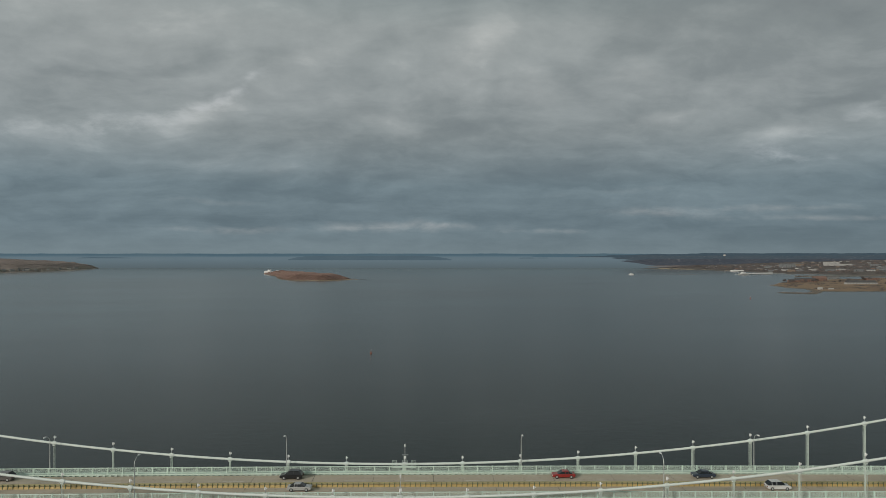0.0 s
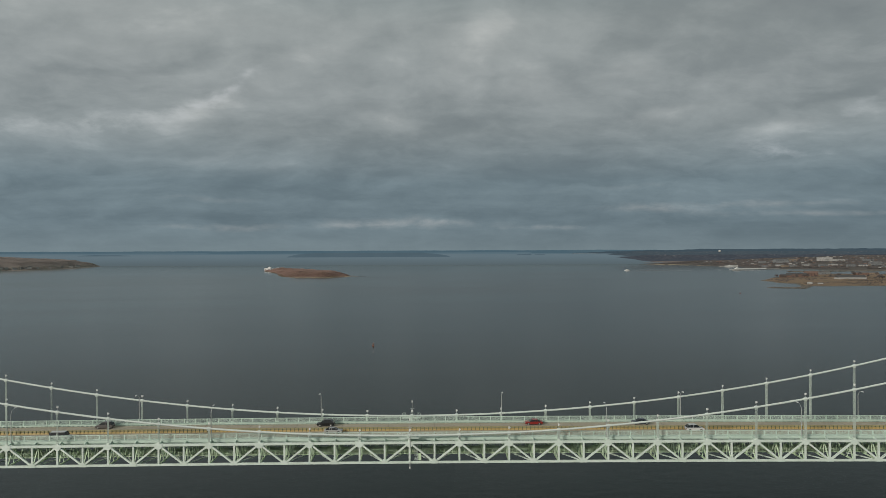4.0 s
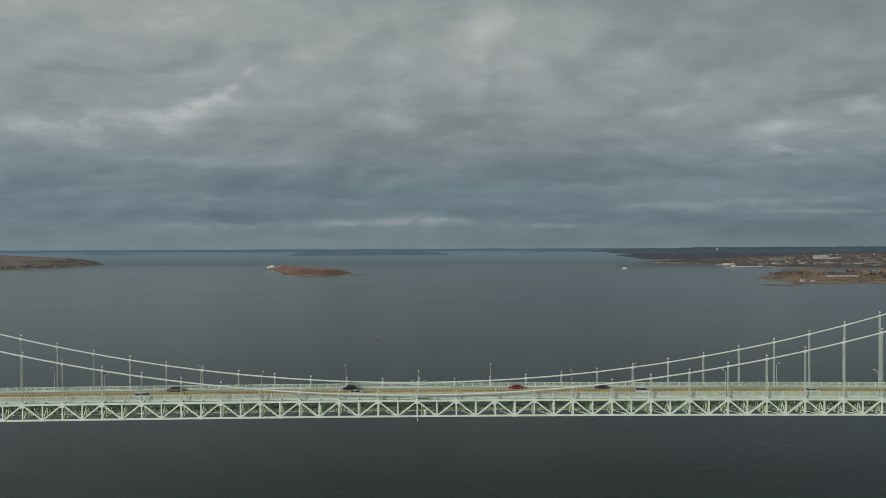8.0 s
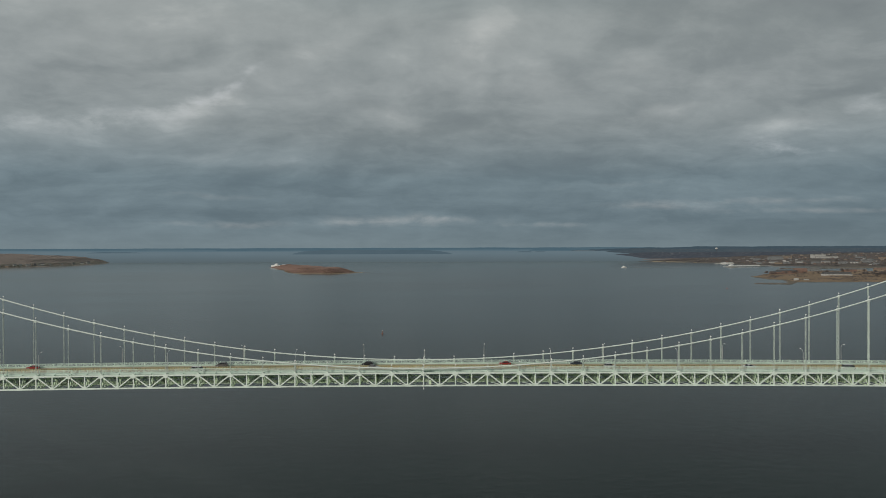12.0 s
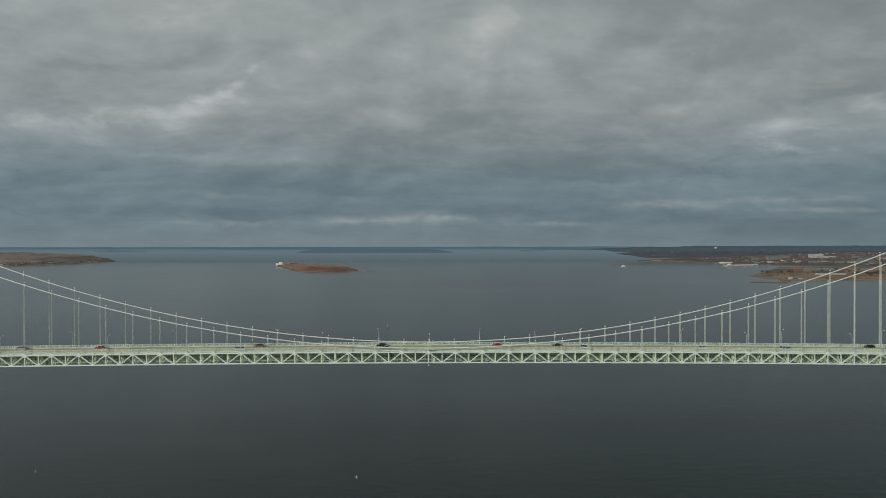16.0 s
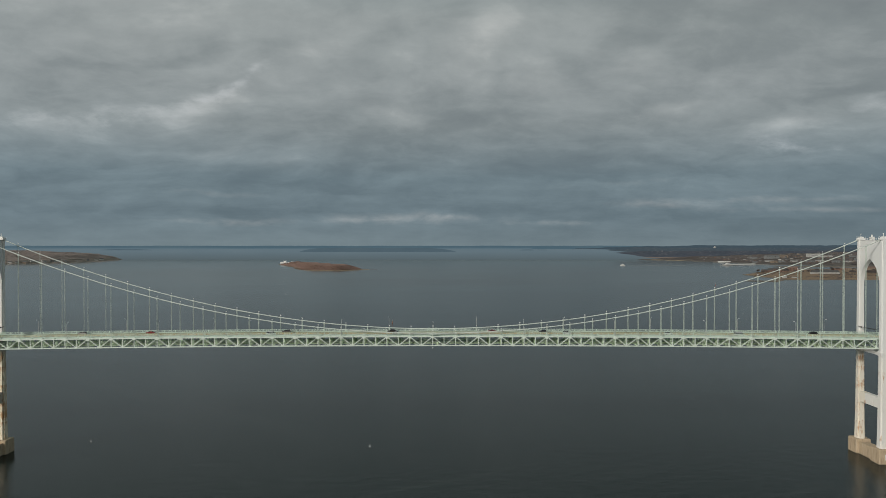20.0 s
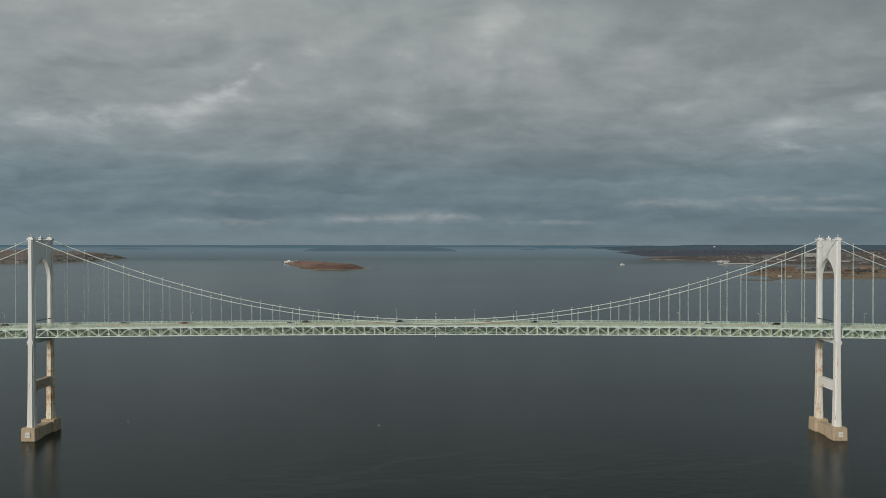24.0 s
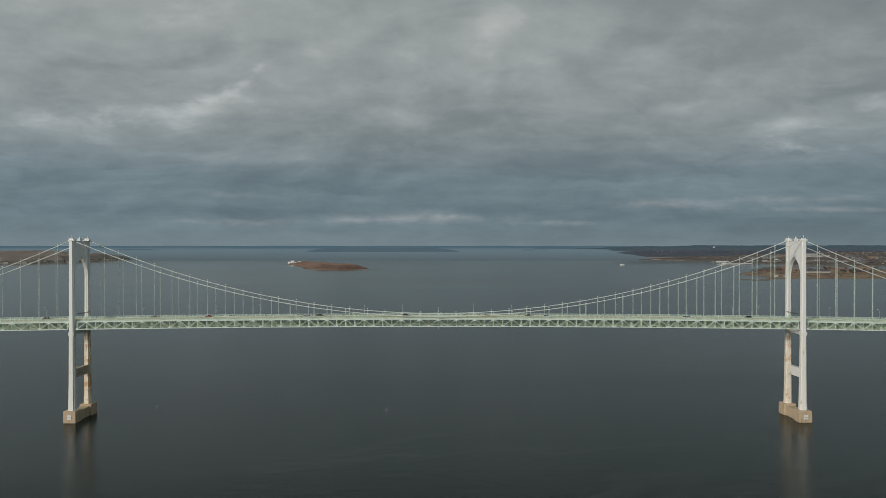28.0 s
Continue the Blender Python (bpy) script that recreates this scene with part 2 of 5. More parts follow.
# tower paint, white with rust below the deck
TOWER, n, b = material("white_tower_paint", 0.5)
p = place(n)
px, py, pz = n.sep(p)
streak = n.noise(n.comb(n.math("MULTIPLY", px, 1.1), n.math("MULTIPLY", py, 1.1), n.math("MULTIPLY", pz, 0.16)), 1.0, 6, 0.65)
blot = n.noise(p, 0.15, 5, 0.6)
below = n.ramp(n.math("DIVIDE", pz, 130.0), [(0.42, 1.0), (0.47, 0.12)])
inner = n.math("MULTIPLY", n.math("GREATER_THAN", py, 3.0), n.math("MULTIPLY_ADD", n.math("LESS_THAN", px, 0.0), 0.045, 0.055))
rust = n.ramp(n.math("ADD", n.math("ADD", n.math("MULTIPLY", streak, 0.62), n.math("MULTIPLY", blot, 0.5)), inner), [(0.655, 0.0), (0.75, 1.0)])
joint = n.math("FRACT", n.math("DIVIDE", n.math("SUBTRACT", pz, 7.6), 10.4))
runs = n.noise(n.comb(n.math("MULTIPLY", px, 1.7), n.math("MULTIPLY", py, 1.7), n.math("MULTIPLY", pz, 0.07)), 1.0, 5, 0.65)
drip = n.math("ADD", n.math("ADD", n.math("MULTIPLY", runs, 0.9), n.math("MULTIPLY", n.ramp(joint, [(0.45, 0.0), (0.97, 1.0)]), 0.20)), n.math("MULTIPLY_ADD", inner, 1.5, -0.06))
drip = n.ramp(drip, [(0.66, 0.0), (0.80, 1.0)])
rust = n.math("MULTIPLY", n.math("MAXIMUM", rust, drip), below)
c = n.mix(n.math("MULTIPLY", n.noise(p, 0.5, 5), 0.35), (0.79, 0.80, 0.795, 1), (0.66, 0.665, 0.655, 1))
c = n.mix(n.math("MULTIPLY", below, n.math("MULTIPLY_ADD", inner, 5.4, 0.12)), c, (0.86, 0.73, 0.50, 1))
n.put(n.mix(n.math("MULTIPLY", rust, 0.85), c, (0.46, 0.215, 0.06, 1)), b.inputs["Base Color"])
bump(n, b, n.noise(p, 2.0, 3), 0.1)

CONCRETE, n, b = material("pier_concrete", 0.85)
p = place(n)
px, py, pz = n.sep(p)
c = n.mix(n.noise(p, 0.25, 6, 0.6), (0.54, 0.43, 0.30, 1), (0.42, 0.315, 0.21, 1))
streak = n.noise(n.comb(px, py, n.math("MULTIPLY", pz, 0.12)), 0.9, 5, 0.6)
c = n.mix(n.ramp(streak, [(0.5, 0.0), (0.75, 0.65)]), c, (0.60, 0.51, 0.40, 1))
stain = n.noise(n.comb(n.math("MULTIPLY", px, 1.6), n.math("MULTIPLY", py, 1.6), n.math("MULTIPLY", pz, 0.2)), 0.7, 6, 0.65)
c = n.mix(n.ramp(stain, [(0.50, 0.0), (0.68, 0.6)]), c, (0.22, 0.155, 0.095, 1))
wet = n.ramp(n.math("ADD", n.math("DIVIDE", pz, 8.0), n.math("MULTIPLY", n.noise(p, 0.8, 4), 0.12)), [(0.06, 1.0), (0.14, 0.0)])
n.put(n.mix(wet, c, (0.11, 0.095, 0.065, 1)), b.inputs["Base Color"])
bump(n, b, n.noise(p, 3.0, 5), 0.3, 0.05)

ROAD, n, b = material("road_concrete", 0.85)
p = place(n)
px, py, pz = n.sep(p)
long = n.noise(n.comb(n.math("MULTIPLY", px, 0.05), n.math("MULTIPLY", py, 1.3), 0.0), 1.0, 4, 0.5)
c = n.mix(long, (0.475, 0.41, 0.32, 1), (0.39, 0.335, 0.26, 1))
c = n.mix(n.ramp(n.noise(p, 0.35, 6, 0.65), [(0.5, 0.0), (0.75, 0.5)]), c, (0.58, 0.53, 0.45, 1))
c = n.mix(n.ramp(n.noise(p, 0.9, 5, 0.6), [(0.60, 0.0), (0.74, 0.6)]), c, (0.16, 0.135, 0.11, 1))
rnd = n.tree.nodes.new("ShaderNodeObjectInfo").outputs["Random"]
c = n.mix(n.math("MULTIPLY", rnd, 0.2), c, (0.36, 0.32, 0.255, 1))
n.put(c, b.inputs["Base Color"])
bump(n, b, n.noise(p, 12.0, 3), 0.3)

# sea water
WATER, n, b = material("sea_water", 0.16)
p = place(n)
px, py, pz = n.sep(p)
near = n.math("MULTIPLY_ADD", n.math("DIVIDE", n.math("SUBTRACT", 100.0, py), 300.0, clamp=True), 0.022, 1.210)
n.put(n.math("MULTIPLY_ADD", n.math("DIVIDE", n.math("SUBTRACT", py, 450.0), 3500.0, clamp=True), 0.62, near), b.inputs["IOR"])
slick = n.noise(n.comb(n.math("MULTIPLY", px, 0.0011), n.math("MULTIPLY", py, 0.0032), 0.0), 1.0, 6, 0.6, 0.8)
far = n.ramp(n.math("DIVIDE", py, 4000.0), [(0.05, 0.0), (0.6, 0.02), (0.98, -0.06)])
# Haze put into the colour: the western bay pales away from the bridge.
west_haze = n.math("MULTIPLY", n.ramp(n.math("MULTIPLY_ADD", px, 0.0005, 0.5), [(0.2, 1.0), (0.62, 0.0)]), n.ramp(n.math("DIVIDE", py, 4000.0), [(0.03, 0.0), (0.25, 1.0)]))
curl = n.noise(n.comb(n.math("MULTIPLY", px, 0.0032), n.math("MULTIPLY", py, 0.0042), 3.0), 1.0, 4, 0.55, 0.6)
thread = n.ramp(n.math("ABSOLUTE", n.math("SUBTRACT", curl, 0.5)), [(0.0, 1.0), (0.016, 0.0)])
patch = n.ramp(n.noise(p, 0.0035, 3, 0.5), [(0.46, 0.0), (0.62, 1.0)])
thread = n.math("MULTIPLY", thread, patch)
body = n.mix(slick, (0.0055, 0.0125, 0.0112, 1), (0.0095, 0.0200, 0.0175, 1))
body = n.mix(west_haze, body, (0.050, 0.064, 0.060, 1))
# Haze put into the colour: the last of the sea pales to meet the backdrop.
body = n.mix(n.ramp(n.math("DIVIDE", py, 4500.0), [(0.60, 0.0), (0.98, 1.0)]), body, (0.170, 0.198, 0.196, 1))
# a long paler streak on the water west of midspan
along = n.math("ADD", n.math("MULTIPLY", n.math("ADD", px, 230.0), 0.808), n.math("MULTIPLY", n.math("SUBTRACT", py, 165.0), -0.589))
across = n.math("ADD", n.math("MULTIPLY", n.math("ADD", px, 230.0), 0.589), n.math("MULTIPLY", n.math("SUBTRACT", py, 165.0), 0.808))
across = n.math("ADD", across, n.math("MULTIPLY", n.math("SUBTRACT", n.noise(p, 0.012, 4, 0.6), 0.5), 60.0))
streak = n.math("MULTIPLY", n.ramp(n.math("DIVIDE", n.math("ABSOLUTE", across), 14.0), [(0.0, 1.0), (1.0, 0.0)]), n.ramp(n.math("DIVIDE", n.math("ABSOLUTE", along), 260.0), [(0.5, 1.0), (1.0, 0.0)]))
thread = n.math("MAXIMUM", thread, n.math("MULTIPLY", streak, 0.7))
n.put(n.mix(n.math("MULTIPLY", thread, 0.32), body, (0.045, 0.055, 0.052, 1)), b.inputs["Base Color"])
n.put(n.math("ADD", n.ramp(slick, [(0.36, 0.172), (0.64, 0.148)]), far), b.inputs["Roughness"])
wave = n.math("ADD", n.noise(n.comb(n.math("MULTIPLY", px, 0.10), n.math("MULTIPLY", py, 0.17), 0.0), 1.0, 3, 0.5),
              n.math("MULTIPLY", n.noise(n.comb(n.math("MULTIPLY", px, 0.55), n.math("MULTIPLY", py, 0.95), 0.0), 1.0, 3, 0.6), 0.62))
calm = n.ramp(n.math("DIVIDE", py, 4000.0), [(0.0, 1.0), (0.2, 0.40), (0.6, 0.0)])
bump(n, b, n.math("MULTIPLY", wave, calm), 0.21, 0.9)
# far water's normals tilt towards the camera, so it reflects higher, paler sky
lean = n.ramp(n.math("DIVIDE", py, 4500.0), [(0.12, 0.0), (0.4, 0.024), (0.62, 0.022), (0.82, 0.010), (0.95, 0.0)])
rippled = b.inputs["Normal"].links[0].from_socket
n.put(n.vec("NORMALIZE", n.vec("ADD", rippled, n.comb(0.0, n.math("MULTIPLY", lean, -1.0), 0.0))), b.inputs["Normal"])


def land(name, stops, scale):
    m, n, b = material(name, 0.95)
    p = place(n)
    f = n.math("ADD", n.math("MULTIPLY", n.noise(p, scale, 6, 0.6), 0.7), n.math("MULTIPLY", n.noise(p, scale * 9, 4, 0.6), 0.3))
    n.put(n.ramp(f, stops), b.inputs["Base Color"])
    return m


def clumps(name, stops):
    """Scrub and bare crowns, every clump with its own tone."""
    m, n, b = material(name, 0.95)
    g = n.tree.nodes.new("ShaderNodeNewGeometry")
    f = n.math("ADD", n.math("MULTIPLY", g.outputs["Random Per Island"], 0.55), n.math("MULTIPLY", n.noise(g.outputs["Position"], 0.016, 4), 0.5))
    n.put(n.ramp(f, stops), b.inputs["Base Color"])
    return m


ISLAND = land("island_scrub_ground", [(0.3, (0.105, 0.068, 0.047)), (0.55, (0.165, 0.108, 0.07)), (0.75, (0.21, 0.155, 0.10))], 0.02)
GRASS = land("dry_grass", [(0.3, (0.14, 0.098, 0.065)), (0.5, (0.265, 0.180, 0.110)), (0.72, (0.13, 0.095, 0.065))], 0.012)
SHORE = land("wooded_shore_ground", [(0.3, (0.078, 0.070, 0.066)), (0.55, (0.112, 0.096, 0.084)), (0.78, (0.165, 0.135, 0.11))], 0.006)
# Haze put into the colour: brown ground lightened for the west shore.
SLOPE = land("hazed_brown_slope", [(0.3, (0.21, 0.182, 0.165)), (0.55, (0.29, 0.243, 0.215)), (0.78, (0.34, 0.285, 0.25))], 0.006)
SAND = land("pale_sand", [(0.3, (0.28, 0.22, 0.15)), (0.6, (0.38, 0.31, 0.22)), (0.8, (0.44, 0.37, 0.28))], 0.02)
ROCK = land("shore_rock", [(0.3, (0.07, 0.06, 0.05)), (0.6, (0.17, 0.15, 0.125)), (0.8, (0.30, 0.27, 0.23))], 0.06)
SCRUB = clumps("island_scrub", [(0.15, (0.205, 0.130, 0.110)), (0.5, (0.245, 0.155, 0.128)), (0.8, (0.28, 0.188, 0.152)), (0.95, (0.21, 0.160, 0.13))])
# Haze put into the colours: woods greyed, west slope and groves lightened.
WOODS = clumps("hazed_bare_woods", [(0.15, (0.068, 0.064, 0.068)), (0.5, (0.100, 0.088, 0.085)), (0.8, (0.140, 0.112, 0.100)), (0.95, (0.070, 0.074, 0.070))])
HAZED_WOODS = clumps("hazed_hillside_woods", [(0.15, (0.232, 0.198, 0.185)), (0.5, (0.272, 0.226, 0.207)), (0.8, (0.305, 0.25, 0.225)), (0.95, (0.225, 0.202, 0.186))])
GROVE = clumps("shore_groves", [(0.15, (0.14, 0.145, 0.125)), (0.5, (0.20, 0.195, 0.165)), (0.8, (0.25, 0.225, 0.185)), (0.95, (0.15, 0.155, 0.13))])
RUSTY = painted("rust_streaked_paint", (0.52, 0.46, 0.38), (0.34, 0.19, 0.09), 0.7, 1.4, 0.9)
BARK = plain("tree_bark", (0.10, 0.075, 0.055), 0.9)
BRICK = painted("red_brick", (0.20, 0.125, 0.10), (0.16, 0.11, 0.09), 0.85, 0.3, 0.6)
TAN = painted("tan_wall", (0.26, 0.20, 0.15), (0.19, 0.155, 0.12), 0.8, 0.3, 0.6)
PALE = painted("pale_wall", (0.42, 0.415, 0.40), (0.26, 0.255, 0.245), 0.7, 0.3, 0.5)
GREYWALL = painted("grey_wall", (0.20, 0.21, 0.215), (0.15, 0.155, 0.155), 0.8, 0.3, 0.5)
ROOF = painted("dark_roof", (0.075, 0.075, 0.078), (0.12, 0.11, 0.10), 0.8, 0.3, 0.6)
GREYROOF = painted("grey_roof", (0.165, 0.165, 0.165), (0.12, 0.12, 0.118), 0.8, 0.3, 0.6)
HULL = painted("grey_hull", (0.40, 0.42, 0.43), (0.30, 0.31, 0.31), 0.5, 0.3, 0.5)
GLASS, n, b = material("dark_window_glass", 0.08)
b.inputs["Base Color"].default_value = (0.012, 0.015, 0.018, 1)
b.inputs["IOR"].default_value = 1.5


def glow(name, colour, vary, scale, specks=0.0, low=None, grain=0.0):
    """The far distance as glowing colour, with the air's haze put into it."""
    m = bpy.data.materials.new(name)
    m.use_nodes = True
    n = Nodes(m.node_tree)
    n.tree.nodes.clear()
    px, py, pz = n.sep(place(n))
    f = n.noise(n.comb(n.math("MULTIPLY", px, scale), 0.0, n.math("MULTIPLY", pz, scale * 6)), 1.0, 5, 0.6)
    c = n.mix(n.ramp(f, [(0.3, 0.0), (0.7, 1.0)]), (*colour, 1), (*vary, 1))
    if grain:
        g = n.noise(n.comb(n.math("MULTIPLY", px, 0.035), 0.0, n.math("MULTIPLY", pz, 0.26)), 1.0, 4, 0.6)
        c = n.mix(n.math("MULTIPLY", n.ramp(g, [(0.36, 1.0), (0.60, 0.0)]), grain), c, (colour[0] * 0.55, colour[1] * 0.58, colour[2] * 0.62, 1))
    # darker towards the bottom, to meet the sea
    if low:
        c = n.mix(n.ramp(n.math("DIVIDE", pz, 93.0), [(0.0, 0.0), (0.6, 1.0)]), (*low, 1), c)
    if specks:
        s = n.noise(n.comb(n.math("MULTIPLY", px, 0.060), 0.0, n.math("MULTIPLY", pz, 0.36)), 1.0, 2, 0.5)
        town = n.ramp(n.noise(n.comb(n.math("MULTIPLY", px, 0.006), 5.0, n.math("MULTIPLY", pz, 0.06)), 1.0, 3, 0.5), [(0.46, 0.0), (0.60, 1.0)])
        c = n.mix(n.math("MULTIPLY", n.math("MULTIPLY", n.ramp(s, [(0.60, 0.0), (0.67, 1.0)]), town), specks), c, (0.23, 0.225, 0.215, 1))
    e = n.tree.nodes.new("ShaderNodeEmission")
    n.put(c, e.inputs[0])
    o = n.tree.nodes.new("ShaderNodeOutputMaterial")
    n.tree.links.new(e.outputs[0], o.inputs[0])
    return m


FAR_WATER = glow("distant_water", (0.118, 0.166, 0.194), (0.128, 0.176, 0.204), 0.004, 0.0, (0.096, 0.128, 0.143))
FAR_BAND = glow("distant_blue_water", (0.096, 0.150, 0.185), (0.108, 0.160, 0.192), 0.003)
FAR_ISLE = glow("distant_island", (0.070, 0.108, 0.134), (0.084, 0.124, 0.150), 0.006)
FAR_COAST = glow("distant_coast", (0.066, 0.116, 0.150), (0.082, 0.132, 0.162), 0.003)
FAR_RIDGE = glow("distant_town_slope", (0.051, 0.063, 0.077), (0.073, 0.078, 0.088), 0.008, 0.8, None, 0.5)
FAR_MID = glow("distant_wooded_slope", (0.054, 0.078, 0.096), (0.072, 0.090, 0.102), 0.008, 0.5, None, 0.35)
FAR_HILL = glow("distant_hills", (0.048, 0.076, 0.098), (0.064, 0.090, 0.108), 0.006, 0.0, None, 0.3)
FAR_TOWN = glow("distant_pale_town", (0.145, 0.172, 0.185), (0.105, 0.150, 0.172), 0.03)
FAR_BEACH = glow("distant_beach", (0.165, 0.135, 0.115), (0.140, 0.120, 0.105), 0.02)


def paint(name, colour, rough=0.3):
    m, n, b = material(name, rough, 0.15)
    f = n.noise(place(n), 2.5, 4)
    n.put(n.mix(n.math("MULTIPLY", f, 0.4), (*colour, 1), (*[c * 0.75 + 0.02 for c in colour], 1)), b.inputs["Base Color"])
    b.inputs["Coat Weight"].default_value = 0.4
    return m


# ---- mesh tools ----
class Build:
    """Collects boxes, beams, tubes and lofts into one mesh."""

    def __init__(self):
        self.v, self.f = [], []

    def add(self, verts, faces):
        k = len(self.v)
        self.v += [tuple(q) for q in verts]
        self.f += [tuple(i + k for i in face) for face in faces]
        return self

    def hexa(self, c):
        return self.add(c, [(0, 3, 2, 1), (4, 5, 6, 7), (0, 1, 5, 4), (1, 2, 6, 5), (2, 3, 7, 6), (3, 0, 4, 7)])

    def box(self, x0, x1, y0, y1, z0, z1):
        return self.hexa([(x0, y0, z0), (x1, y0, z0), (x1, y1, z0), (x0, y1, z0), (x0, y0, z1), (x1, y0, z1), (x1, y1, z1), (x0, y1, z1)])

    def beam(self, a, b, w, h, side=None):
        """A bar from a to b, w wide across and h deep."""
        a, b = Vector(a), Vector(b)
        d = (b - a).normalized()
        s = Vector(side) if side else d.cross(Vector((0, 0, 1)))
        if s.length < 1e-4:
            s = Vector((1, 0, 0))
        s = (s - d * s.dot(d)).normalized()
        u = s.cross(d)
        s, u = s * w / 2, u * h / 2
        return self.hexa([a - s - u, a + s - u, a + s + u, a - s + u, b - s - u, b + s - u, b + s + u, b - s + u])

    def tube(self, pts, radii, n=8):
        pts = [Vector(q) for q in pts]
        if isinstance(radii, (int, float)):
            radii = [radii] * len(pts)
        rings = []
        for i, q in enumerate(pts):
            d = (pts[min(i + 1, len(pts) - 1)] - pts[max(i - 1, 0)]).normalized()
            s = d.cross(Vector((0, 1, 0)))
            if s.length < 0.1:
                s = d.cross(Vector((1, 0, 0)))
            s.normalize()
            u = s.cross(d)
            rings.append([q + (s * math.cos(2 * math.pi * k / n) + u * math.sin(2 * math.pi * k / n)) * radii[i] for k in range(n)])
        return self.loft(rings)

    def loft(self, rings):
        n = len(rings[0])
        v = [q for r in rings for q in r]
        f = [(i * n + k, i * n + (k + 1) % n, (i + 1) * n + (k + 1) % n, (i + 1) * n + k) for i in range(len(rings) - 1) for k in range(n)]
        f += [tuple(reversed(range(n))), tuple(range((len(rings) - 1) * n, len(rings) * n))]
        return self.add(v, f)

    def clump(self, x, y, z, r, h, rng):
        """A small uneven crown."""
        n = 5
        v = [(x, y, z - h * 0.3)]
        a0 = rng.random() * 6
        for lev, rr in ((0.15, 1.0), (0.62, 0.72)):
            for k in range(n):
                a = a0 + lev + k * 2 * math.pi / n
                q = r * rr * rng.uniform(0.7, 1.25)
                v.append((x + q * math.cos(a), y + q * math.sin(a), z + h * (lev + rng.uniform(-0.1, 0.1))))
        v.append((x + rng.uniform(-0.2, 0.2) * r, y, z + h * rng.uniform(0.85, 1.1)))
        f = [(0, 1 + (k + 1) % n, 1 + k) for k in range(n)]
        f += [(1 + k, 1 + (k + 1) % n, 1 + n + (k + 1) % n, 1 + n + k) for k in range(n)]
        f += [(1 + n + k, 1 + n + (k + 1) % n, 1 + 2 * n) for k in range(n)]
        return self.add(v, f)

    def mesh(self, name, mat, smooth=False, bevel=0.0):
        me = bpy.data.meshes.new(name)
        me.from_pydata(self.v, [], self.f)
        bm = bmesh.new()
        bm.from_mesh(me)
        bmesh.ops.recalc_face_normals(bm, faces=bm.faces)
        if bevel:
            bmesh.ops.bevel(bm, geom=bm.edges, offset=bevel, segments=1, affect="EDGES")
        bm.to_mesh(me)
        bm.free()
        if smooth:
            me.polygons.foreach_set("use_smooth", [True] * len(me.polygons))
        me.materials.append(mat)
        return me


def part(name, mesh, parent, m=None, label=""):
    ob = new(name, mesh)
    ob.parent = parent
    if m is not None:
        ob.matrix_basis = m
    return tagged(ob, label) if label else ob


def thing(name, label, category, group="", kind="", at=None):
    ob = new(name)
    ob.empty_display_size = 0.5
    if at is not None:
        ob.matrix_basis = at
    return tagged(ob, label, category, group, kind)


# ---- sea and distance ----
sea = Build()
ys = [-1500, -600, 0, 1000, 2200, 3400, 4485]
xs = [-6000, -3000, -1500, -500, 500, 1500, 3000, 6000]
sea.add([(x, y, 0) for y in ys for x in xs], [(j * 8 + i, j * 8 + i + 1, j * 8 + i + 9, j * 8 + i + 8) for j in range(6) for i in range(7)])
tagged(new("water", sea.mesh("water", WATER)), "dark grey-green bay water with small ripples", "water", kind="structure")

backdrop = thing("backdrop", "flat glowing backdrop of hazy far water, low islands and coast", "distance", kind="structure")


def strip(name, mat, x0, x1, base, top, y, rough, step=12, ends=True, seed=1, cut=6, hang=False, fall=0.0):
    """A flat far shape whose upper edge is uneven."""
    n = max(2, int((x1 - x0) / step))
    v, f = [], []
    for i in range(n + 1):
        u = i / n
        x = x0 + u * (x1 - x0)
        taper = min(1, cut * u, cut * (1 - u)) if ends else 1
        h = base + (top - base) * (taper ** 0.6) + rough * noise.noise((x * 0.004, seed, 0)) + 0.45 * rough * noise.noise((x * 0.021, seed, 3))
        low = base
        if hang:
            h = top - fall * (1 - taper) + rough * noise.noise((x * 0.004, seed, 0)) + 0.45 * rough * noise.noise((x * 0.021, seed, 3))
            low = base + (top - fall - base) * (1 - taper) + 5.0 * noise.noise((x * 0.011, seed, 8)) + 1.5 * noise.noise((x * 0.05, seed, 9))
        v += [(x, y, low), (x, y, max(h, low + 0.3)), (x, y + 1.0, max(h, low + 0.3)), (x, y + 1.0, low)]
        if i:
            k = 4 * i
            f += [(k - 4 + j, k + j, k + (j + 1) % 4, k - 4 + (j + 1) % 4) for j in range(4)]
    f += [(0, 1, 2, 3), (4 * n + 3, 4 * n + 2, 4 * n + 1, 4 * n)]
    b = Build().add(v, f)
    return part(name, b.mesh(name, mat), backdrop)


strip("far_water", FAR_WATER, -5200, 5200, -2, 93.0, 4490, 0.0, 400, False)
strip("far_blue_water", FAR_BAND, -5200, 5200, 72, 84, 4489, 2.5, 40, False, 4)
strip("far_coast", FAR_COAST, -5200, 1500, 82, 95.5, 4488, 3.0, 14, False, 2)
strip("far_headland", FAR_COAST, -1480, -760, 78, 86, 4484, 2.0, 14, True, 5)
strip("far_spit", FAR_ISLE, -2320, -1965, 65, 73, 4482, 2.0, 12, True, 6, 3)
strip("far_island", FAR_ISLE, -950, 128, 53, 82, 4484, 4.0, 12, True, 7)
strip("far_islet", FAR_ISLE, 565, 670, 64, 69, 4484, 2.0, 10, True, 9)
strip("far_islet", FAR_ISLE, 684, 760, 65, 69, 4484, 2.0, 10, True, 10)
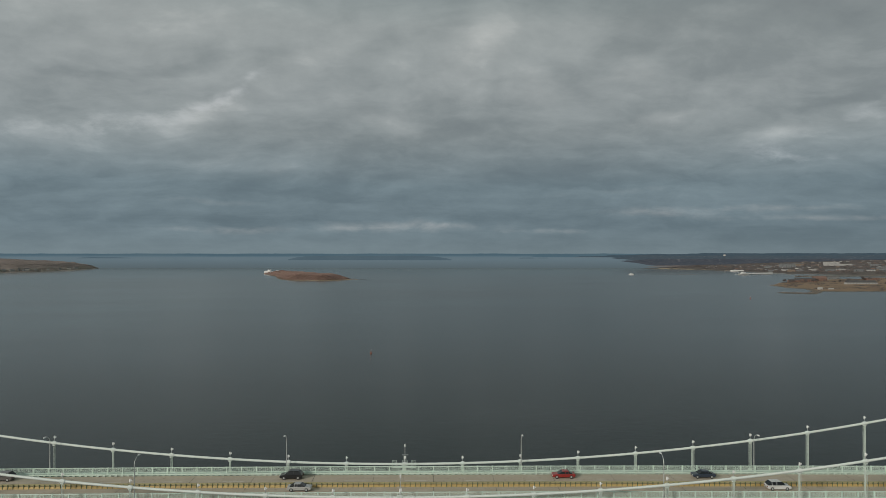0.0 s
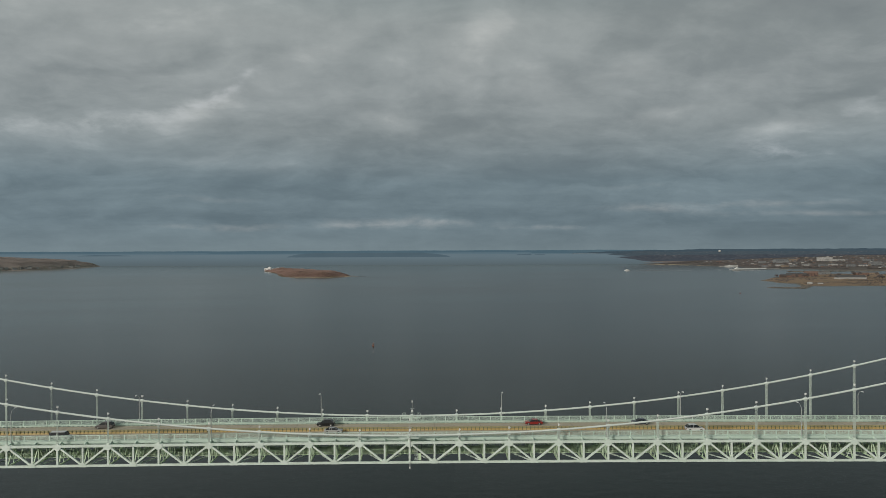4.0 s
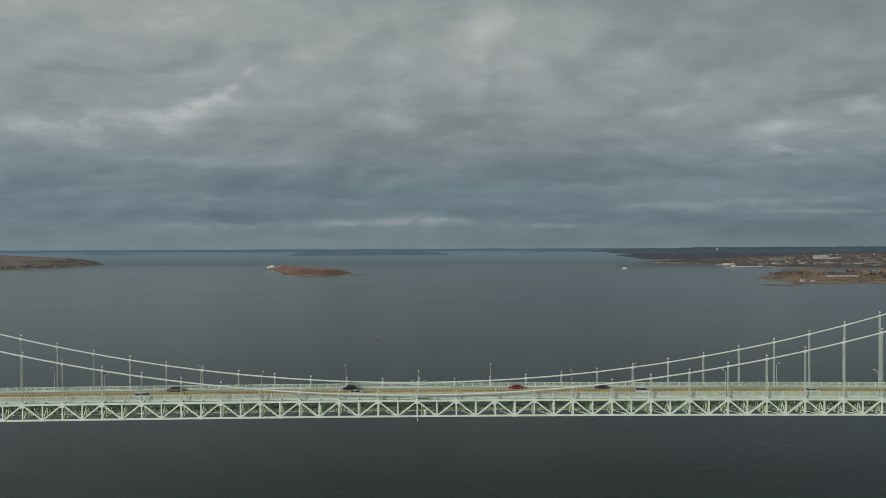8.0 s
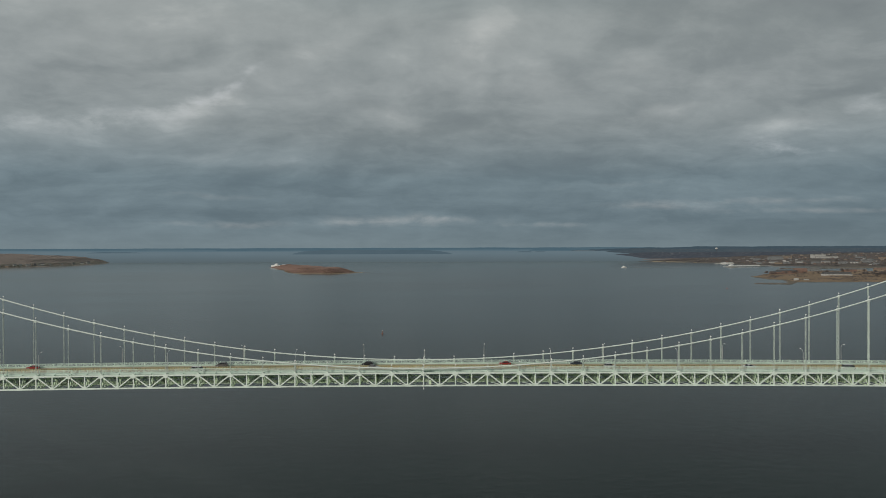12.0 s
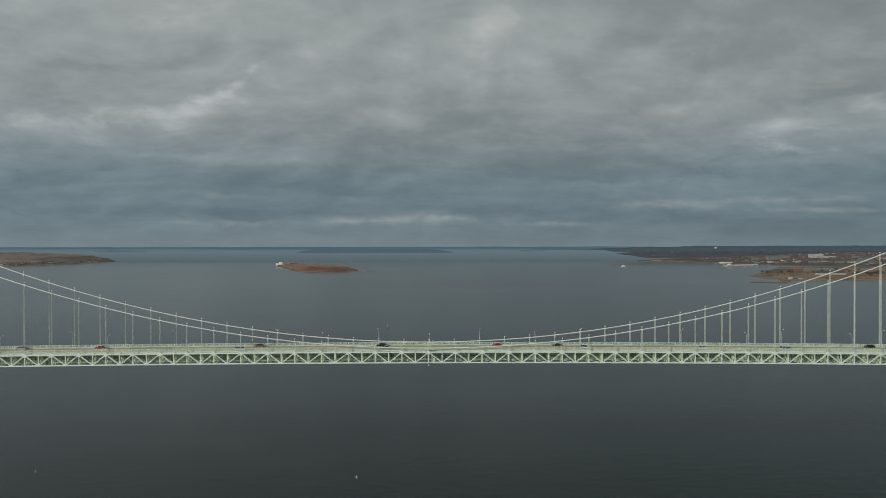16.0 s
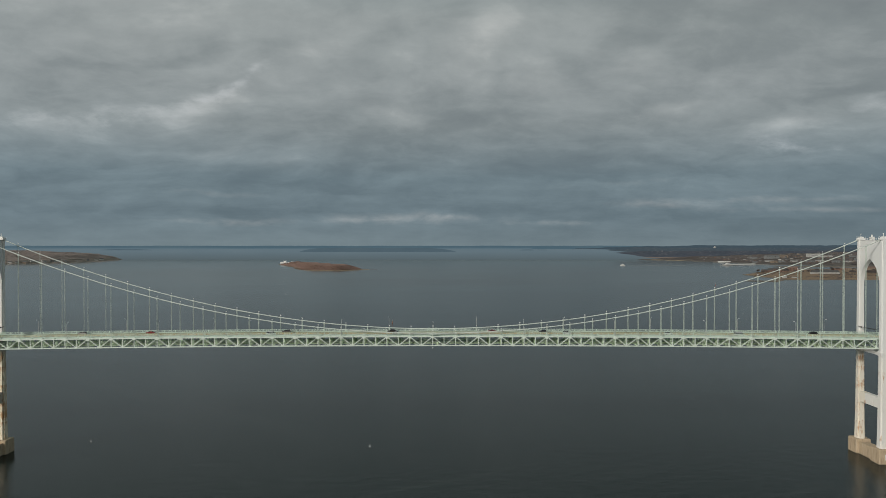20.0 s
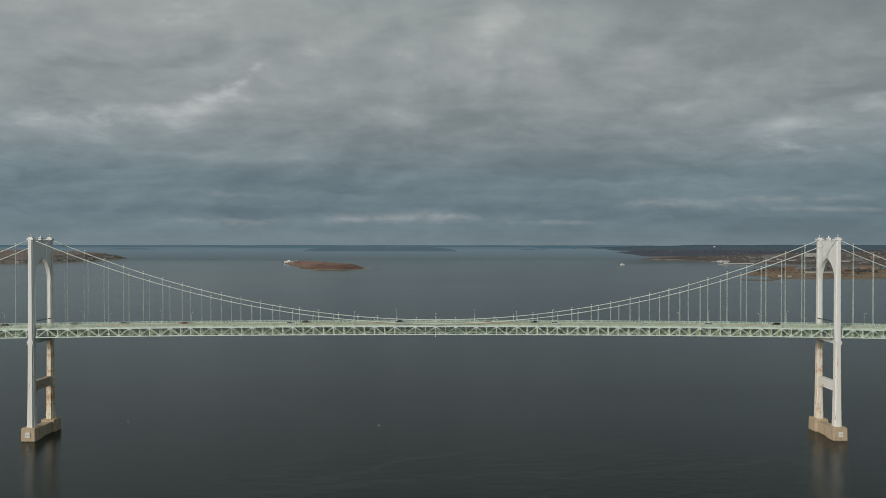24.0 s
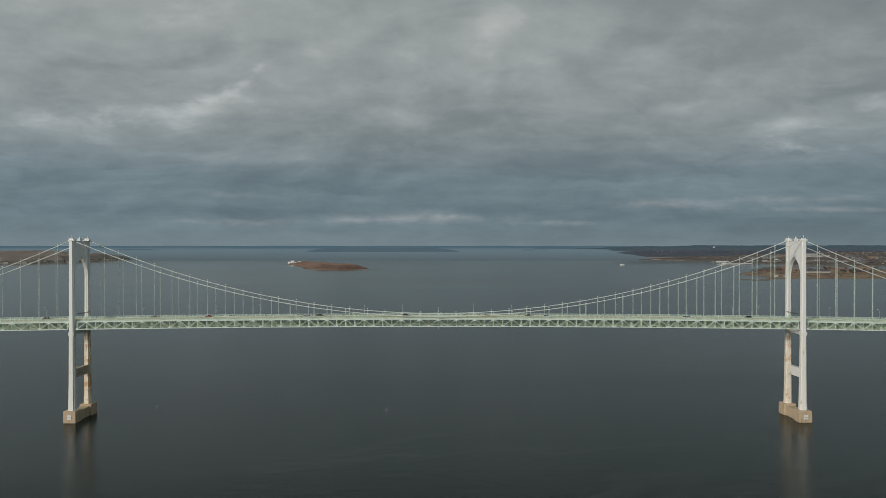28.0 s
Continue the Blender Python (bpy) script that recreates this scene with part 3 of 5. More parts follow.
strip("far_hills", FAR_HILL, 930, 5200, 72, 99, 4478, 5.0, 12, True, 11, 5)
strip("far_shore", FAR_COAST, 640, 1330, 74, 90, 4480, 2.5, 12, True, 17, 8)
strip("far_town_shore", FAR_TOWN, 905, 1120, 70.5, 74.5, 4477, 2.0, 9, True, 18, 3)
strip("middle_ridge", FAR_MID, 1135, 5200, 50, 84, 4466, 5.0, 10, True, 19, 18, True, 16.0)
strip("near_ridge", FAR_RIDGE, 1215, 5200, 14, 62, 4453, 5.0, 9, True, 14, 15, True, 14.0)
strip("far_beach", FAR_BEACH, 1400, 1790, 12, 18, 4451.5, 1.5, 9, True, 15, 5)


def inside(poly, x, y):
    """Signed distance to the outline, positive inside."""
    best, odd = 1e18, False
    for (ax, ay), (bx, by) in zip(poly, poly[1:] + poly[:1]):
        dx, dy = bx - ax, by - ay
        u = max(0.0, min(1.0, ((x - ax) * dx + (y - ay) * dy) / (dx * dx + dy * dy)))
        best = min(best, (x - ax - u * dx) ** 2 + (y - ay - u * dy) ** 2)
        if (ay > y) != (by > y) and x < ax + (y - ay) / (by - ay) * dx:
            odd = not odd
    return math.sqrt(best) * (1 if odd else -1)


class Land:
    """A piece of coast: an outline and how the ground climbs inland."""

    def __init__(self, poly, beach, climb, top, rough, seed, back=(0.0, 0.0)):
        self.poly, self.beach, self.climb, self.top, self.rough, self.seed, self.back = poly, beach, climb, top, rough, seed, back

    def height(self, x, y):
        d = inside(self.poly, x, y)
        d += self.rough * 6 * noise.noise((x * 0.012, y * 0.012, self.seed))
        if d < 0:
            return max(-3.0, d * 0.12)
        h = self.beach * min(1, d / 14) + min(self.top, max(0, d - 14) * self.climb) + min(self.back[1], max(0, d - 100) * self.back[0])
        return h + self.rough * min(1, d / 60) * noise.noise((x * 0.02, y * 0.02, self.seed + 4))

    def build(self, name, mat, step, label, pad=30):
        x0, x1 = min(q[0] for q in self.poly) - pad, max(q[0] for q in self.poly) + pad
        x0, x1 = max(x0, -3700), min(x1, 3700)
        y0, y1 = min(q[1] for q in self.poly) - pad, max(q[1] for q in self.poly) + pad
        y1 = min(y1, 4452)
        nx, ny = int((x1 - x0) / step), int((y1 - y0) / step)
        v = [(x0 + (x1 - x0) * i / nx, y0 + (y1 - y0) * j / ny) for j in range(ny + 1) for i in range(nx + 1)]
        v = [(x, y, self.height(x, y)) for x, y in v]
        w = nx + 1
        f = [(j * w + i, j * w + i + 1, j * w + w + i + 1, j * w + w + i) for j in range(ny) for i in range(nx)
             if max(v[j * w + i][2], v[j * w + i + 1][2], v[j * w + w + i + 1][2], v[j * w + w + i][2]) > -2.5]
        ob = new(name, Build().add(v, f).mesh(name, mat, True))
        return tagged(ob, label, "land", kind="structure")

    def scatter(self, name, mat, count, size, label, keep, seed, xr, yr, tall=1.0):
        """Many small crowns as one sheet of growth."""
        rng = random.Random(seed)
        b, made = Build(), 0
        for _ in range(count * 12):
            x, y = rng.uniform(*xr), rng.uniform(*yr)
            if not keep[0] < inside(self.poly, x, y) < (keep + (9999,))[3] or noise.noise((x * keep[1], y * keep[1], seed)) < keep[2]:
                continue
            s = rng.uniform(*size)
            b.clump(x, y, self.height(x, y) + s * 0.1, s * rng.uniform(0.8, 1.25), s * rng.uniform(0.35, 0.6) * tall, rng)
            made += 1
            if made >= count:
                break
        me = bpy.data.meshes.new(name)
        me.from_pydata(b.v, [], b.f)
        me.materials.append(mat)
        return tagged(new(name, me), label, "woods", kind="stuff")


isle = Land([(-578, 2650), (-510, 2596), (-404, 2582), (-346, 2640), (-326, 2710), (-400, 2850), (-560, 3100), (-760, 3380), (-830, 3425), (-846, 3380), (-745, 3150), (-665, 2900), (-604, 2700)], 2.5, 0.36, 18, 5.0, 3)
isle.build("island_ground", ISLAND, 11, "low rounded island of rust-brown scrub in the bay")
isle.scatter("island_scrub", SCRUB, 17000, (1.5, 4.6), "dense rust-brown autumn scrub covering the island", (9, 0.012, -0.75), 5, (-860, -310), (2420, 3440), 0.65)
west = Land([(-4700, 3150), (-2700, 3380), (-2290, 3500), (-2160, 3680), (-2105, 3880), (-2095, 4050), (-2112, 4250), (-2140, 4420), (-2200, 4540), (-2600, 6500), (-4700, 6500)], 2.5, 0.30, 36, 4.0, 8, (0.05, 24))
west.build("shore_west", SLOPE, 30, "long wooded shore with brown fields above the houses")
west.scatter("west_woods", HAZED_WOODS, 15000, (2.0, 4.6), "bare brown woods on the shore slope, paled for haze", (20, 0.004, -0.6), 6, (-3000, -2090), (3400, 4440), 0.6)
west.scatter("shore_trees", GROVE, 1500, (2.6, 5.4), "dark trees along the shore below the brown slope", (10, 0.008, -0.35, 62), 16, (-3000, -2090), (3330, 4440))
point = Land([(1138, 2212), (1112, 2040), (1140, 1975), (1096, 1865), (1165, 1848), (1270, 1858), (1390, 1848), (1800, 1815), (2500, 1780), (2500, 2600), (1760, 2660), (1640, 2735), (1530, 2715), (1394, 2555), (1235, 2364)], 2.0, 0.02, 5, 2.0, 12)
point.build("point_ground", GRASS, 16, "flat dry-grass point with a rocky edge")
east = Land([(1200, 6500), (1330, 4480), (1450, 4380), (1570, 4230), (1690, 3900), (1703, 3680), (1732, 3462), (1855, 3346), (1944, 3241), (2200, 3118), (2500, 3050), (4700, 2750), (4700, 6500)], 3.0, 0.05, 10, 3.0, 16, (0.036, 38))
east.build("shore_east", SHORE, 34, "town shore climbing inland between bare woods")
east.scatter("town_woods", WOODS, 21000, (3.2, 7.5), "bare brown trees between the town houses, greyed for haze", (60, 0.004, -0.25), 9, (1400, 3600), (2800, 4440))
sandbar = Land([(1440, 4400), (1580, 4190), (1700, 3880), (1716, 3884), (1600, 4215), (1470, 4425)], 3.2, 0.0, 1, 0.5, 21)
sandbar.build("beach", SAND, 10, "pale tan strip of beach")


def rocks(name, pts, spread, count, size, seed, label, mat=ROCK):
    """A line of rough stones just above the water."""
    rng = random.Random(seed)
    b = Build()
    for _ in range(count):
        k = rng.random() * (len(pts) - 1)
        i = int(k)
        x = pts[i][0] + (pts[i + 1][0] - pts[i][0]) * (k - i) + rng.gauss(0, spread)
        y = pts[i][1] + (pts[i + 1][1] - pts[i][1]) * (k - i) + rng.gauss(0, spread)
        s = rng.uniform(*size)
        b.clump(x, y, -0.2, s, s * 0.55, rng)
    me = bpy.data.meshes.new(name)
    me.from_pydata(b.v, [], b.f)
    me.materials.append(mat)
    tagged(new(name, me), label, "rocks", kind="stuff")


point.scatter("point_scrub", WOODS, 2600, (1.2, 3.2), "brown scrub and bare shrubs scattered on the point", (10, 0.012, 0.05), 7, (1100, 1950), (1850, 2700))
rocks("shoal_rocks", [(956, 1782), (990, 1765), (1026, 1748), (1060, 1790), (1100, 1862)], 5, 200, (2, 6), 3, "dark low shoal of rocks off the point")
rocks("shore_rocks", [(-568, 2640), (-510, 2591), (-404, 2577), (-344, 2635), (-322, 2708), (-300, 2690)], 3, 420, (1.2, 3.4), 4, "pale boulders along the island's waterline", SAND)
rocks("point_rocks", [(1136, 2212), (1110, 2040), (1138, 1975), (1094, 1865), (1165, 1846), (1270, 1856), (1390, 1846), (1800, 1813)], 4, 420, (1.5, 4), 5, "grey boulders edging the grass point")
rocks("breakwater", [(1633, 2993), (1850, 3030), (2082, 3051), (2250, 3060), (2600, 3040)], 7, 1300, (4, 8.5), 6, "dark straight rubble breakwater")


# ---- buildings ----
def house(name, w, d, h, roof, wall_mat, roof_mat, label, rows=1, cols=3, flat=False, group="", hip=False):
    """A small building at the origin: walls, roof, windows, door."""
    t = thing(name, label, "building", group)
    b = Build().box(-w / 2, w / 2, -d / 2, d / 2, -2.0, h)
    part("wall", b.mesh("wall", wall_mat), t)
    e = 0.4
    r = Build()
    if flat:
        r.box(-w / 2 - e, w / 2 + e, -d / 2 - e, d / 2 + e, h, h + 0.7)
    else:
        k = d * 0.3 if hip else 0
        r.add([(-w / 2 - e, -d / 2 - e, h), (w / 2 + e, -d / 2 - e, h), (w / 2 + e, d / 2 + e, h), (-w / 2 - e, d / 2 + e, h), (-w / 2 - e + k, 0, h + roof), (w / 2 + e - k, 0, h + roof)],
              [(0, 3, 2, 1), (0, 1, 5, 4), (2, 3, 4, 5), (0, 4, 3), (1, 2, 5)])
    part("roof", r.mesh("roof", roof_mat), t)
    pane = Build().box(-w / cols * 0.14, w / cols * 0.14, -0.06, 0.06, -h / rows * 0.17, h / rows * 0.17).mesh("window", GLASS)
    for i in range(cols if cols > 2 else 0):
        for j in range(rows):
            part("window", pane, t, pose(-w / 2 + w / cols * (i + 0.5), -d / 2 - 0.05, h / rows * (j + 0.55)))
    return t


rng = random.Random(11)
kinds = [house("house", 11, 8, 5.5, 3.5, PALE, GREYROOF, "small white house with a grey gabled roof", 1, 2, group="town houses"),
         house("house", 10, 9, 6, 4.5, GREYWALL, ROOF, "small grey house with a dark gabled roof", 1, 2, group="town houses"),
         house("house", 14, 10, 6, 4, TAN, GREYROOF, "tan house with a grey roof", 1, 2, group="town houses"),
         house("house", 16, 11, 7, 4, PALE, ROOF, "white house with a dark roof", 1, 2, group="town houses"),
         house("house", 13, 10, 6, 4, BRICK, ROOF, "brick house with a dark roof", 1, 2, group="town houses")]
for k in kinds:
    k.matrix_basis = pose(2300 + 60 * kinds.index(k), 3420 + 37 * kinds.index(k), east.height(2300 + 60 * kinds.index(k), 3420 + 37 * kinds.index(k)))
spots = []
while len(spots) < 240:
    x, y = rng.uniform(1500, 3300), rng.uniform(2900, 4330)
    if inside(east.poly, x, y) < 90 or x > 0.62 * (y + 500) + 150:
        continue
    if any((x - a) ** 2 + (y - b) ** 2 < 28 ** 2 for a, b in spots):
        continue
    spots.append((x, y))
    copy_thing(kinds[rng.choice((0, 1, 1, 2, 2, 3, 4, 4))], pose(x, y, east.height(x, y) - 0.6, 0, 0, rng.choice((0, 0, 20, -25, 90, 60))) @ Matrix.Scale(rng.uniform(0.62, 1.0), 4))
for i in range(18):
    y = 3440 + i * 22 + rng.uniform(-12, 12) if i < 13 else 3740 + (i - 13) * 90
    x = -2085 - rng.uniform(0, 60)
    while inside(west.poly, x, y) < 22:
        x -= 10
    copy_thing(kinds[rng.choice((0, 0, 1, 2, 3, 3))], pose(x, y, west.height(x, y) - 0.5, 0, 0, rng.choice((20, 50, 30))) @ Matrix.Scale(rng.uniform(1.0, 1.4), 4))


def stand(t, land_piece, x, y, turn=0.0, lift=0.0):
    t.matrix_basis = pose(x, y, land_piece.height(x, y) + lift, 0, 0, turn)
    return t


# large town buildings and works by the water
stand(house("hospital_building", 70, 40, 20, 0, PALE, GREYROOF, "large white flat-roofed building on the town slope", 5, 12, True), east, 2240, 3800, 0, 4)
stand(house("hospital_wing", 110, 36, 9, 0, PALE, GREYROOF, "long low white wing beside the large building", 2, 18, True), east, 2270, 3760, 0, 4)
stand(house("warehouse", 75, 40, 16, 5, GREYWALL, GREYROOF, "grey-green warehouse near the piers", 2, 8), east, 1990, 3800, 0, 3)
for i, (x, y, w, h, mat) in enumerate([(2060, 3900, 80, 15, TAN), (2150, 3990, 90, 15, TAN), (2290, 3760, 70, 14, TAN), (2420, 3700, 60, 12, GREYWALL), (2500, 3600, 90, 12, TAN), (2330, 3480, 100, 9, GREYWALL), (2560, 3480, 90, 10, TAN), (2240, 3330, 70, 8, GREYWALL), (2450, 3300, 120, 8, BRICK), (1850, 3480, 50, 9, TAN), (2690, 3560, 100, 11, TAN), (1900, 3840, 60, 12, GREYWALL)]):
    stand(house("block", w * 0.62, 20, h * 0.72, 3, mat, GREYROOF if i % 2 else ROOF, "long many-windowed building on the town slope", 3, 10, i % 3 == 0, "town blocks"), east, x, y, 0, 3)
for i in range(9):
    stand(house("shed", rng.uniform(24, 44), 16, rng.uniform(5, 8), 3, PALE if i % 2 else GREYWALL, GREYROOF, "low shed along the waterfront", 1, 5, group="waterfront sheds"), east, 1790 + i * 55 + rng.uniform(-8, 8), 3560 - i * 38 + (30 if i % 2 else 0), 0, 1)

# the point: brick halls, the long white shed, small houses, trees
stand(house("brick_hall", 70, 22, 10, 5, BRICK, ROOF, "long red-brick hall among trees", 3, 10), point, 1345, 2390)
stand(house("brick_hall", 46, 20, 12, 6, BRICK, BRICK, "taller red-brick hall with a steep roof", 3, 8), point, 1425, 2440)
stand(house("brick_hall", 40, 18, 8, 4, BRICK, ROOF, "low red-brick annex with a dark roof", 2, 7), point, 1285, 2350)
stand(house("long_shed", 96, 24, 5.5, 7, PALE, ROOF, "long white shed with a dark roof", 1, 20), point, 1395, 2140)
stand(house("gabled_house", 12, 10, 5, 5, PALE, ROOF, "dark-roofed gabled house behind the long shed", 1, 2), point, 1440, 2235)
stand(house("white_hut", 12, 8, 4, 2.5, PALE, PALE, "small white hut on the dry grass", 1, 2), point, 1142, 1922)
stand(house("white_hut", 14, 6, 2.5, 1.5, PALE, PALE, "small low white hut on the dry grass", 1, 2), point, 1172, 1918)
stand(house("low_hall", 60, 18, 8, 4, TAN, GREYROOF, "tan hall with a grey roof on the point", 2, 9), point, 1700, 2520)
stand(house("low_hall", 70, 22, 11, 5, TAN, BRICK, "tan hall with a reddish roof on the point", 2, 9), point, 1770, 2470)
stand(house("low_hall", 50, 20, 9, 4, BRICK, GREYROOF, "brick hall with a grey roof on the point", 2, 8), point, 1640, 2480)
stand(house("low_hall", 44, 18, 7, 4, GREYWALL, GREYROOF, "grey low hall beside the brick halls", 1, 7), point, 1560, 2590)


def tree(h, seed):
    """A bare autumn tree: trunk, limbs and an uneven crown of clumps."""
    rng = random.Random(seed)
    t = thing("tree", "bare brown autumn tree on the grass", "tree", "trees on the point")
    b = Build().tube([(0, 0, -0.5), (0.1, 0, h * 0.25), (-0.1, 0.1, h * 0.6)], [h * 0.035, h * 0.028, h * 0.012], 7)
    for k in range(6):
        a, z = k * 1.05 + rng.random(), h * rng.uniform(0.25, 0.5)
        b.tube([(0, 0, z), (h * 0.18 * math.cos(a), h * 0.18 * math.sin(a), z + h * 0.18), (h * 0.3 * math.cos(a), h * 0.3 * math.sin(a), z + h * 0.33)], [h * 0.014, h * 0.009, h * 0.004], 5)
    part("trunk", b.mesh("trunk", BARK), t)
    c = Build()
    for _ in range(150):
        a, r = rng.random() * 6.28, math.sqrt(rng.random()) * 0.42 * h
        z = h * (0.36 + 0.5 * rng.random() * (1 - (r / (0.5 * h)) ** 2))
        s = rng.uniform(0.035, 0.085) * h
        c.clump(r * math.cos(a), r * math.sin(a), z, s, s, rng)
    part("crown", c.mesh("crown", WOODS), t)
    return t


trees = [stand(tree(13, 1), point, 1440, 2080), stand(tree(10, 2), point, 1300, 2300), stand(tree(16, 3), point, 1478, 2100)]
for i in range(46):
    if i < 14:
        x, y = 1480 + rng.uniform(-20, 90), 2090 + rng.uniform(-35, 70)
    elif i < 28:
        x, y = rng.uniform(1230, 1480), rng.uniform(2270, 2345)
    else:
        x, y = rng.uniform(1480, 1900), rng.uniform(2220, 2480)
    copy_thing(trees[rng.choice((0, 1, 2))], pose(x, y, point.height(x, y), 0, 0, rng.uniform(0, 360)))

# island's old white works at its far end
t = thing("island_works", "white derelict works at the tip of the island", "building")
z = max(1.5, isle.height(-812, 3392))
for x0, x1, y0, y1, h, nm in ((-26, -8, -10, 10, 9, "hall"), (-8, 6, -12, 12, 15, "tower_block"), (6, 30, -8, 8, 7, "wing"), (30, 44, -6, 6, 11, "end_block")):
    part(nm, Build().box(x0, x1, y0, y1, -4, h).box(x0 - 0.5, x1 + 0.5, y0 - 0.5, y1 + 0.5, h, h + 0.8).mesh(nm, WHITE), t)
for x in (-20, -13, -4, 2, 12, 20, 26, 36):
    part("opening", Build().box(-1.5, 1.5, -0.1, 0.1, 1.5, 4.5).mesh("opening", GLASS), t, pose(x, -12.3 if -8 < x < 6 else -10.3 if x < -8 else -8.3 if x < 30 else -6.3, 1))
t.matrix_basis = pose(-812, 3392, z)
t = thing("landing_stage", "low dark jetty at the island's end", "jetty")
part("walkway", Build().box(-30, 30, -1.5, 1.5, 1.2, 1.7).mesh("walkway", GREYROOF), t)
for x in range(-28, 30, 8):
    part("pile", Build().tube([(x, 0, -2), (x, 0, 1.2)], 0.4, 6).mesh("pile", BARK), t)
t.matrix_basis = pose(-290, 2668, 0, 0, 0, 10)

# water tank on the skyline
t = thing("water_tank", "white round water tank above the far trees", "water tank")
ring = [[(r * math.cos(k * math.pi / 8), r * math.sin(k * math.pi / 8), z) for k in range(16)] for r, z in ((1.2, 17), (6, 18.5), (10.5, 21), (11, 24.5), (9.5, 28.5), (5, 31.5), (0.5, 32.4))]
part("tank", Build().loft(ring).mesh("tank", PALE, True), t)
part("stem", Build().tube([(0, 0, -40), (0, 0, 17.5)], 1.1, 8).mesh("stem", DARK_STEEL), t)
t.matrix_basis = pose(1912, 4465, 64) @ Matrix.Scale(0.85, 4)

# pier with ships
SHIPWHITE = painted("ship_white_paint", (0.68, 0.68, 0.66), (0.50, 0.49, 0.47), 0.5, 0.4, 0.5)
pier = thing("pier", "long pale concrete pier on piles", "pier")
part("pier_deck", Build().box(0, 330, -9, 9, 2.2, 3.4).mesh("pier_deck", PALE), pier)
pile = Build().tube([(0, 0, -3), (0, 0, 2.2)], 0.7, 6).mesh("pile", BARK)
for i in range(17):
    for y in (-7, 7):
        part("pile", pile, pier, pose(8 + i * 20, y, 0))
part("pier_shed", Build().box(75, 240, -5, 5, 3.4, 8).mesh("pier_shed", SHIPWHITE), pier)
pier.matrix_basis = pose(1455, 3225, 0, 0, 0, 24)
second = copy_thing(pier, pose(1625, 3770, 0, 0, 0, 3))
second.scale = (0.45, 0.8, 1.0)


def ship(label, L, beam, deck, hull_mat, blocks, masts):
    t = thing("ship", label, "ship", "moored ships")
    rings = []
    for u, w, z0 in ((0, 0.55, 0.2), (0.12, 0.9, 0), (0.6, 1, 0), (0.85, 0.7, 0), (1, 0.06, 0.6)):
        x, y = (u - 0.5) * L, w * beam / 2
        rings.append([(x, -y, deck + (1.5 if u > 0.8 else 0)), (x, -y * 0.75, -1 + z0), (x, y * 0.75, -1 + z0), (x, y, deck + (1.5 if u > 0.8 else 0))])
    part("hull", Build().loft(rings).mesh("hull", hull_mat), t)
    for x0, x1, w, z0, z1 in blocks:
        part("deckhouse", Build().box(x0 * L, x1 * L, -w / 2, w / 2, z0, z1).mesh("deckhouse", SHIPWHITE), t)
    for x, z0, z1 in masts:
        part("mast", Build().tube([(x * L, 0, z0), (x * L, 0, z1)], [0.5, 0.2], 6).mesh("mast", HULL), t)
    return t


s = ship("grey-white moored ship with stepped superstructure", 70, 12, 5, PALE, [(-0.32, 0.22, 10, 5, 8.5), (-0.15, 0.15, 8, 8.5, 11.5), (-0.05, 0.08, 6, 11.5, 14)], [(0.0, 14, 22), (-0.2, 8.5, 16)])
s.matrix_basis = pose(1490, 3226, 0, 0, 0, 204)
s = ship("white ship moored at the far pier", 60, 10, 4, PALE, [(-0.3, 0.2, 9, 5, 10), (-0.1, 0.1, 7, 10, 14)], [(0.0, 14, 22)])
s.matrix_basis = pose(1668, 3740, 0, 0, 0, 183) @ Matrix.Scale(0.75, 4)
s = ship("white harbour ferry under way", 34, 9, 2.6, SHIPWHITE, [(-0.38, 0.3, 8, 2.6, 5.6), (-0.2, 0.2, 6.5, 5.6, 8), (0.05, 0.18, 4, 8, 10)], [(0.0, 10, 14)])
s.matrix_basis = pose(948, 3215, 0.3, 0, 0, 190) @ Matrix.Scale(0.8, 4)
# The wake is widened so that it shows at the camera's distance.
wake = Build()
for i in range(40):
    x = 985 + i * 7.5
    wake.box(x, x + 7.5, 3222 + i * 1.25 - 7.0 - i * 0.2, 3222 + i * 1.25 + 7.0 + i * 0.2, 0.02, 0.07)
FOAM = plain("pale_foam", (0.20, 0.195, 0.185), 0.8)
tagged(new("wake", wake.mesh("wake", FOAM)), "pale wake trailing the ferry, widened to show from the camera", "wake", kind="structure")


def buoy(mat, label, s, x, y):
    t = thing("buoy", label, "buoy", "buoys")
    part("float", Build().tube([(0, 0, -0.6), (0, 0, 0.2), (0, 0, 1.0), (0, 0, 1.3)], [0.9, 1.4, 1.4, 1.0], 12).mesh("float", mat), t)
    b = Build()
    for k in range(4):
        a = k * math.pi / 2 + 0.4
        b.tube([(math.cos(a), math.sin(a), 1.2), (0.35 * math.cos(a), 0.35 * math.sin(a), 4.2)], 0.09, 5)
    for z in (2.2, 3.2):
        b.box(-0.8 + 0.15 * z, 0.8 - 0.15 * z, -0.8 + 0.15 * z, 0.8 - 0.15 * z, z, z + 0.1)
    part("cage", b.mesh("cage", mat), t)
    part("top_light", Build().tube([(0, 0, 4.2), (0, 0, 4.9), (0, 0, 5.1)], [0.35, 0.3, 0.1], 8).mesh("top_light", WHITE), t)
    t.matrix_basis = Matrix.Translation((x, y, 0)) @ Matrix.Scale(s, 4)
    return t


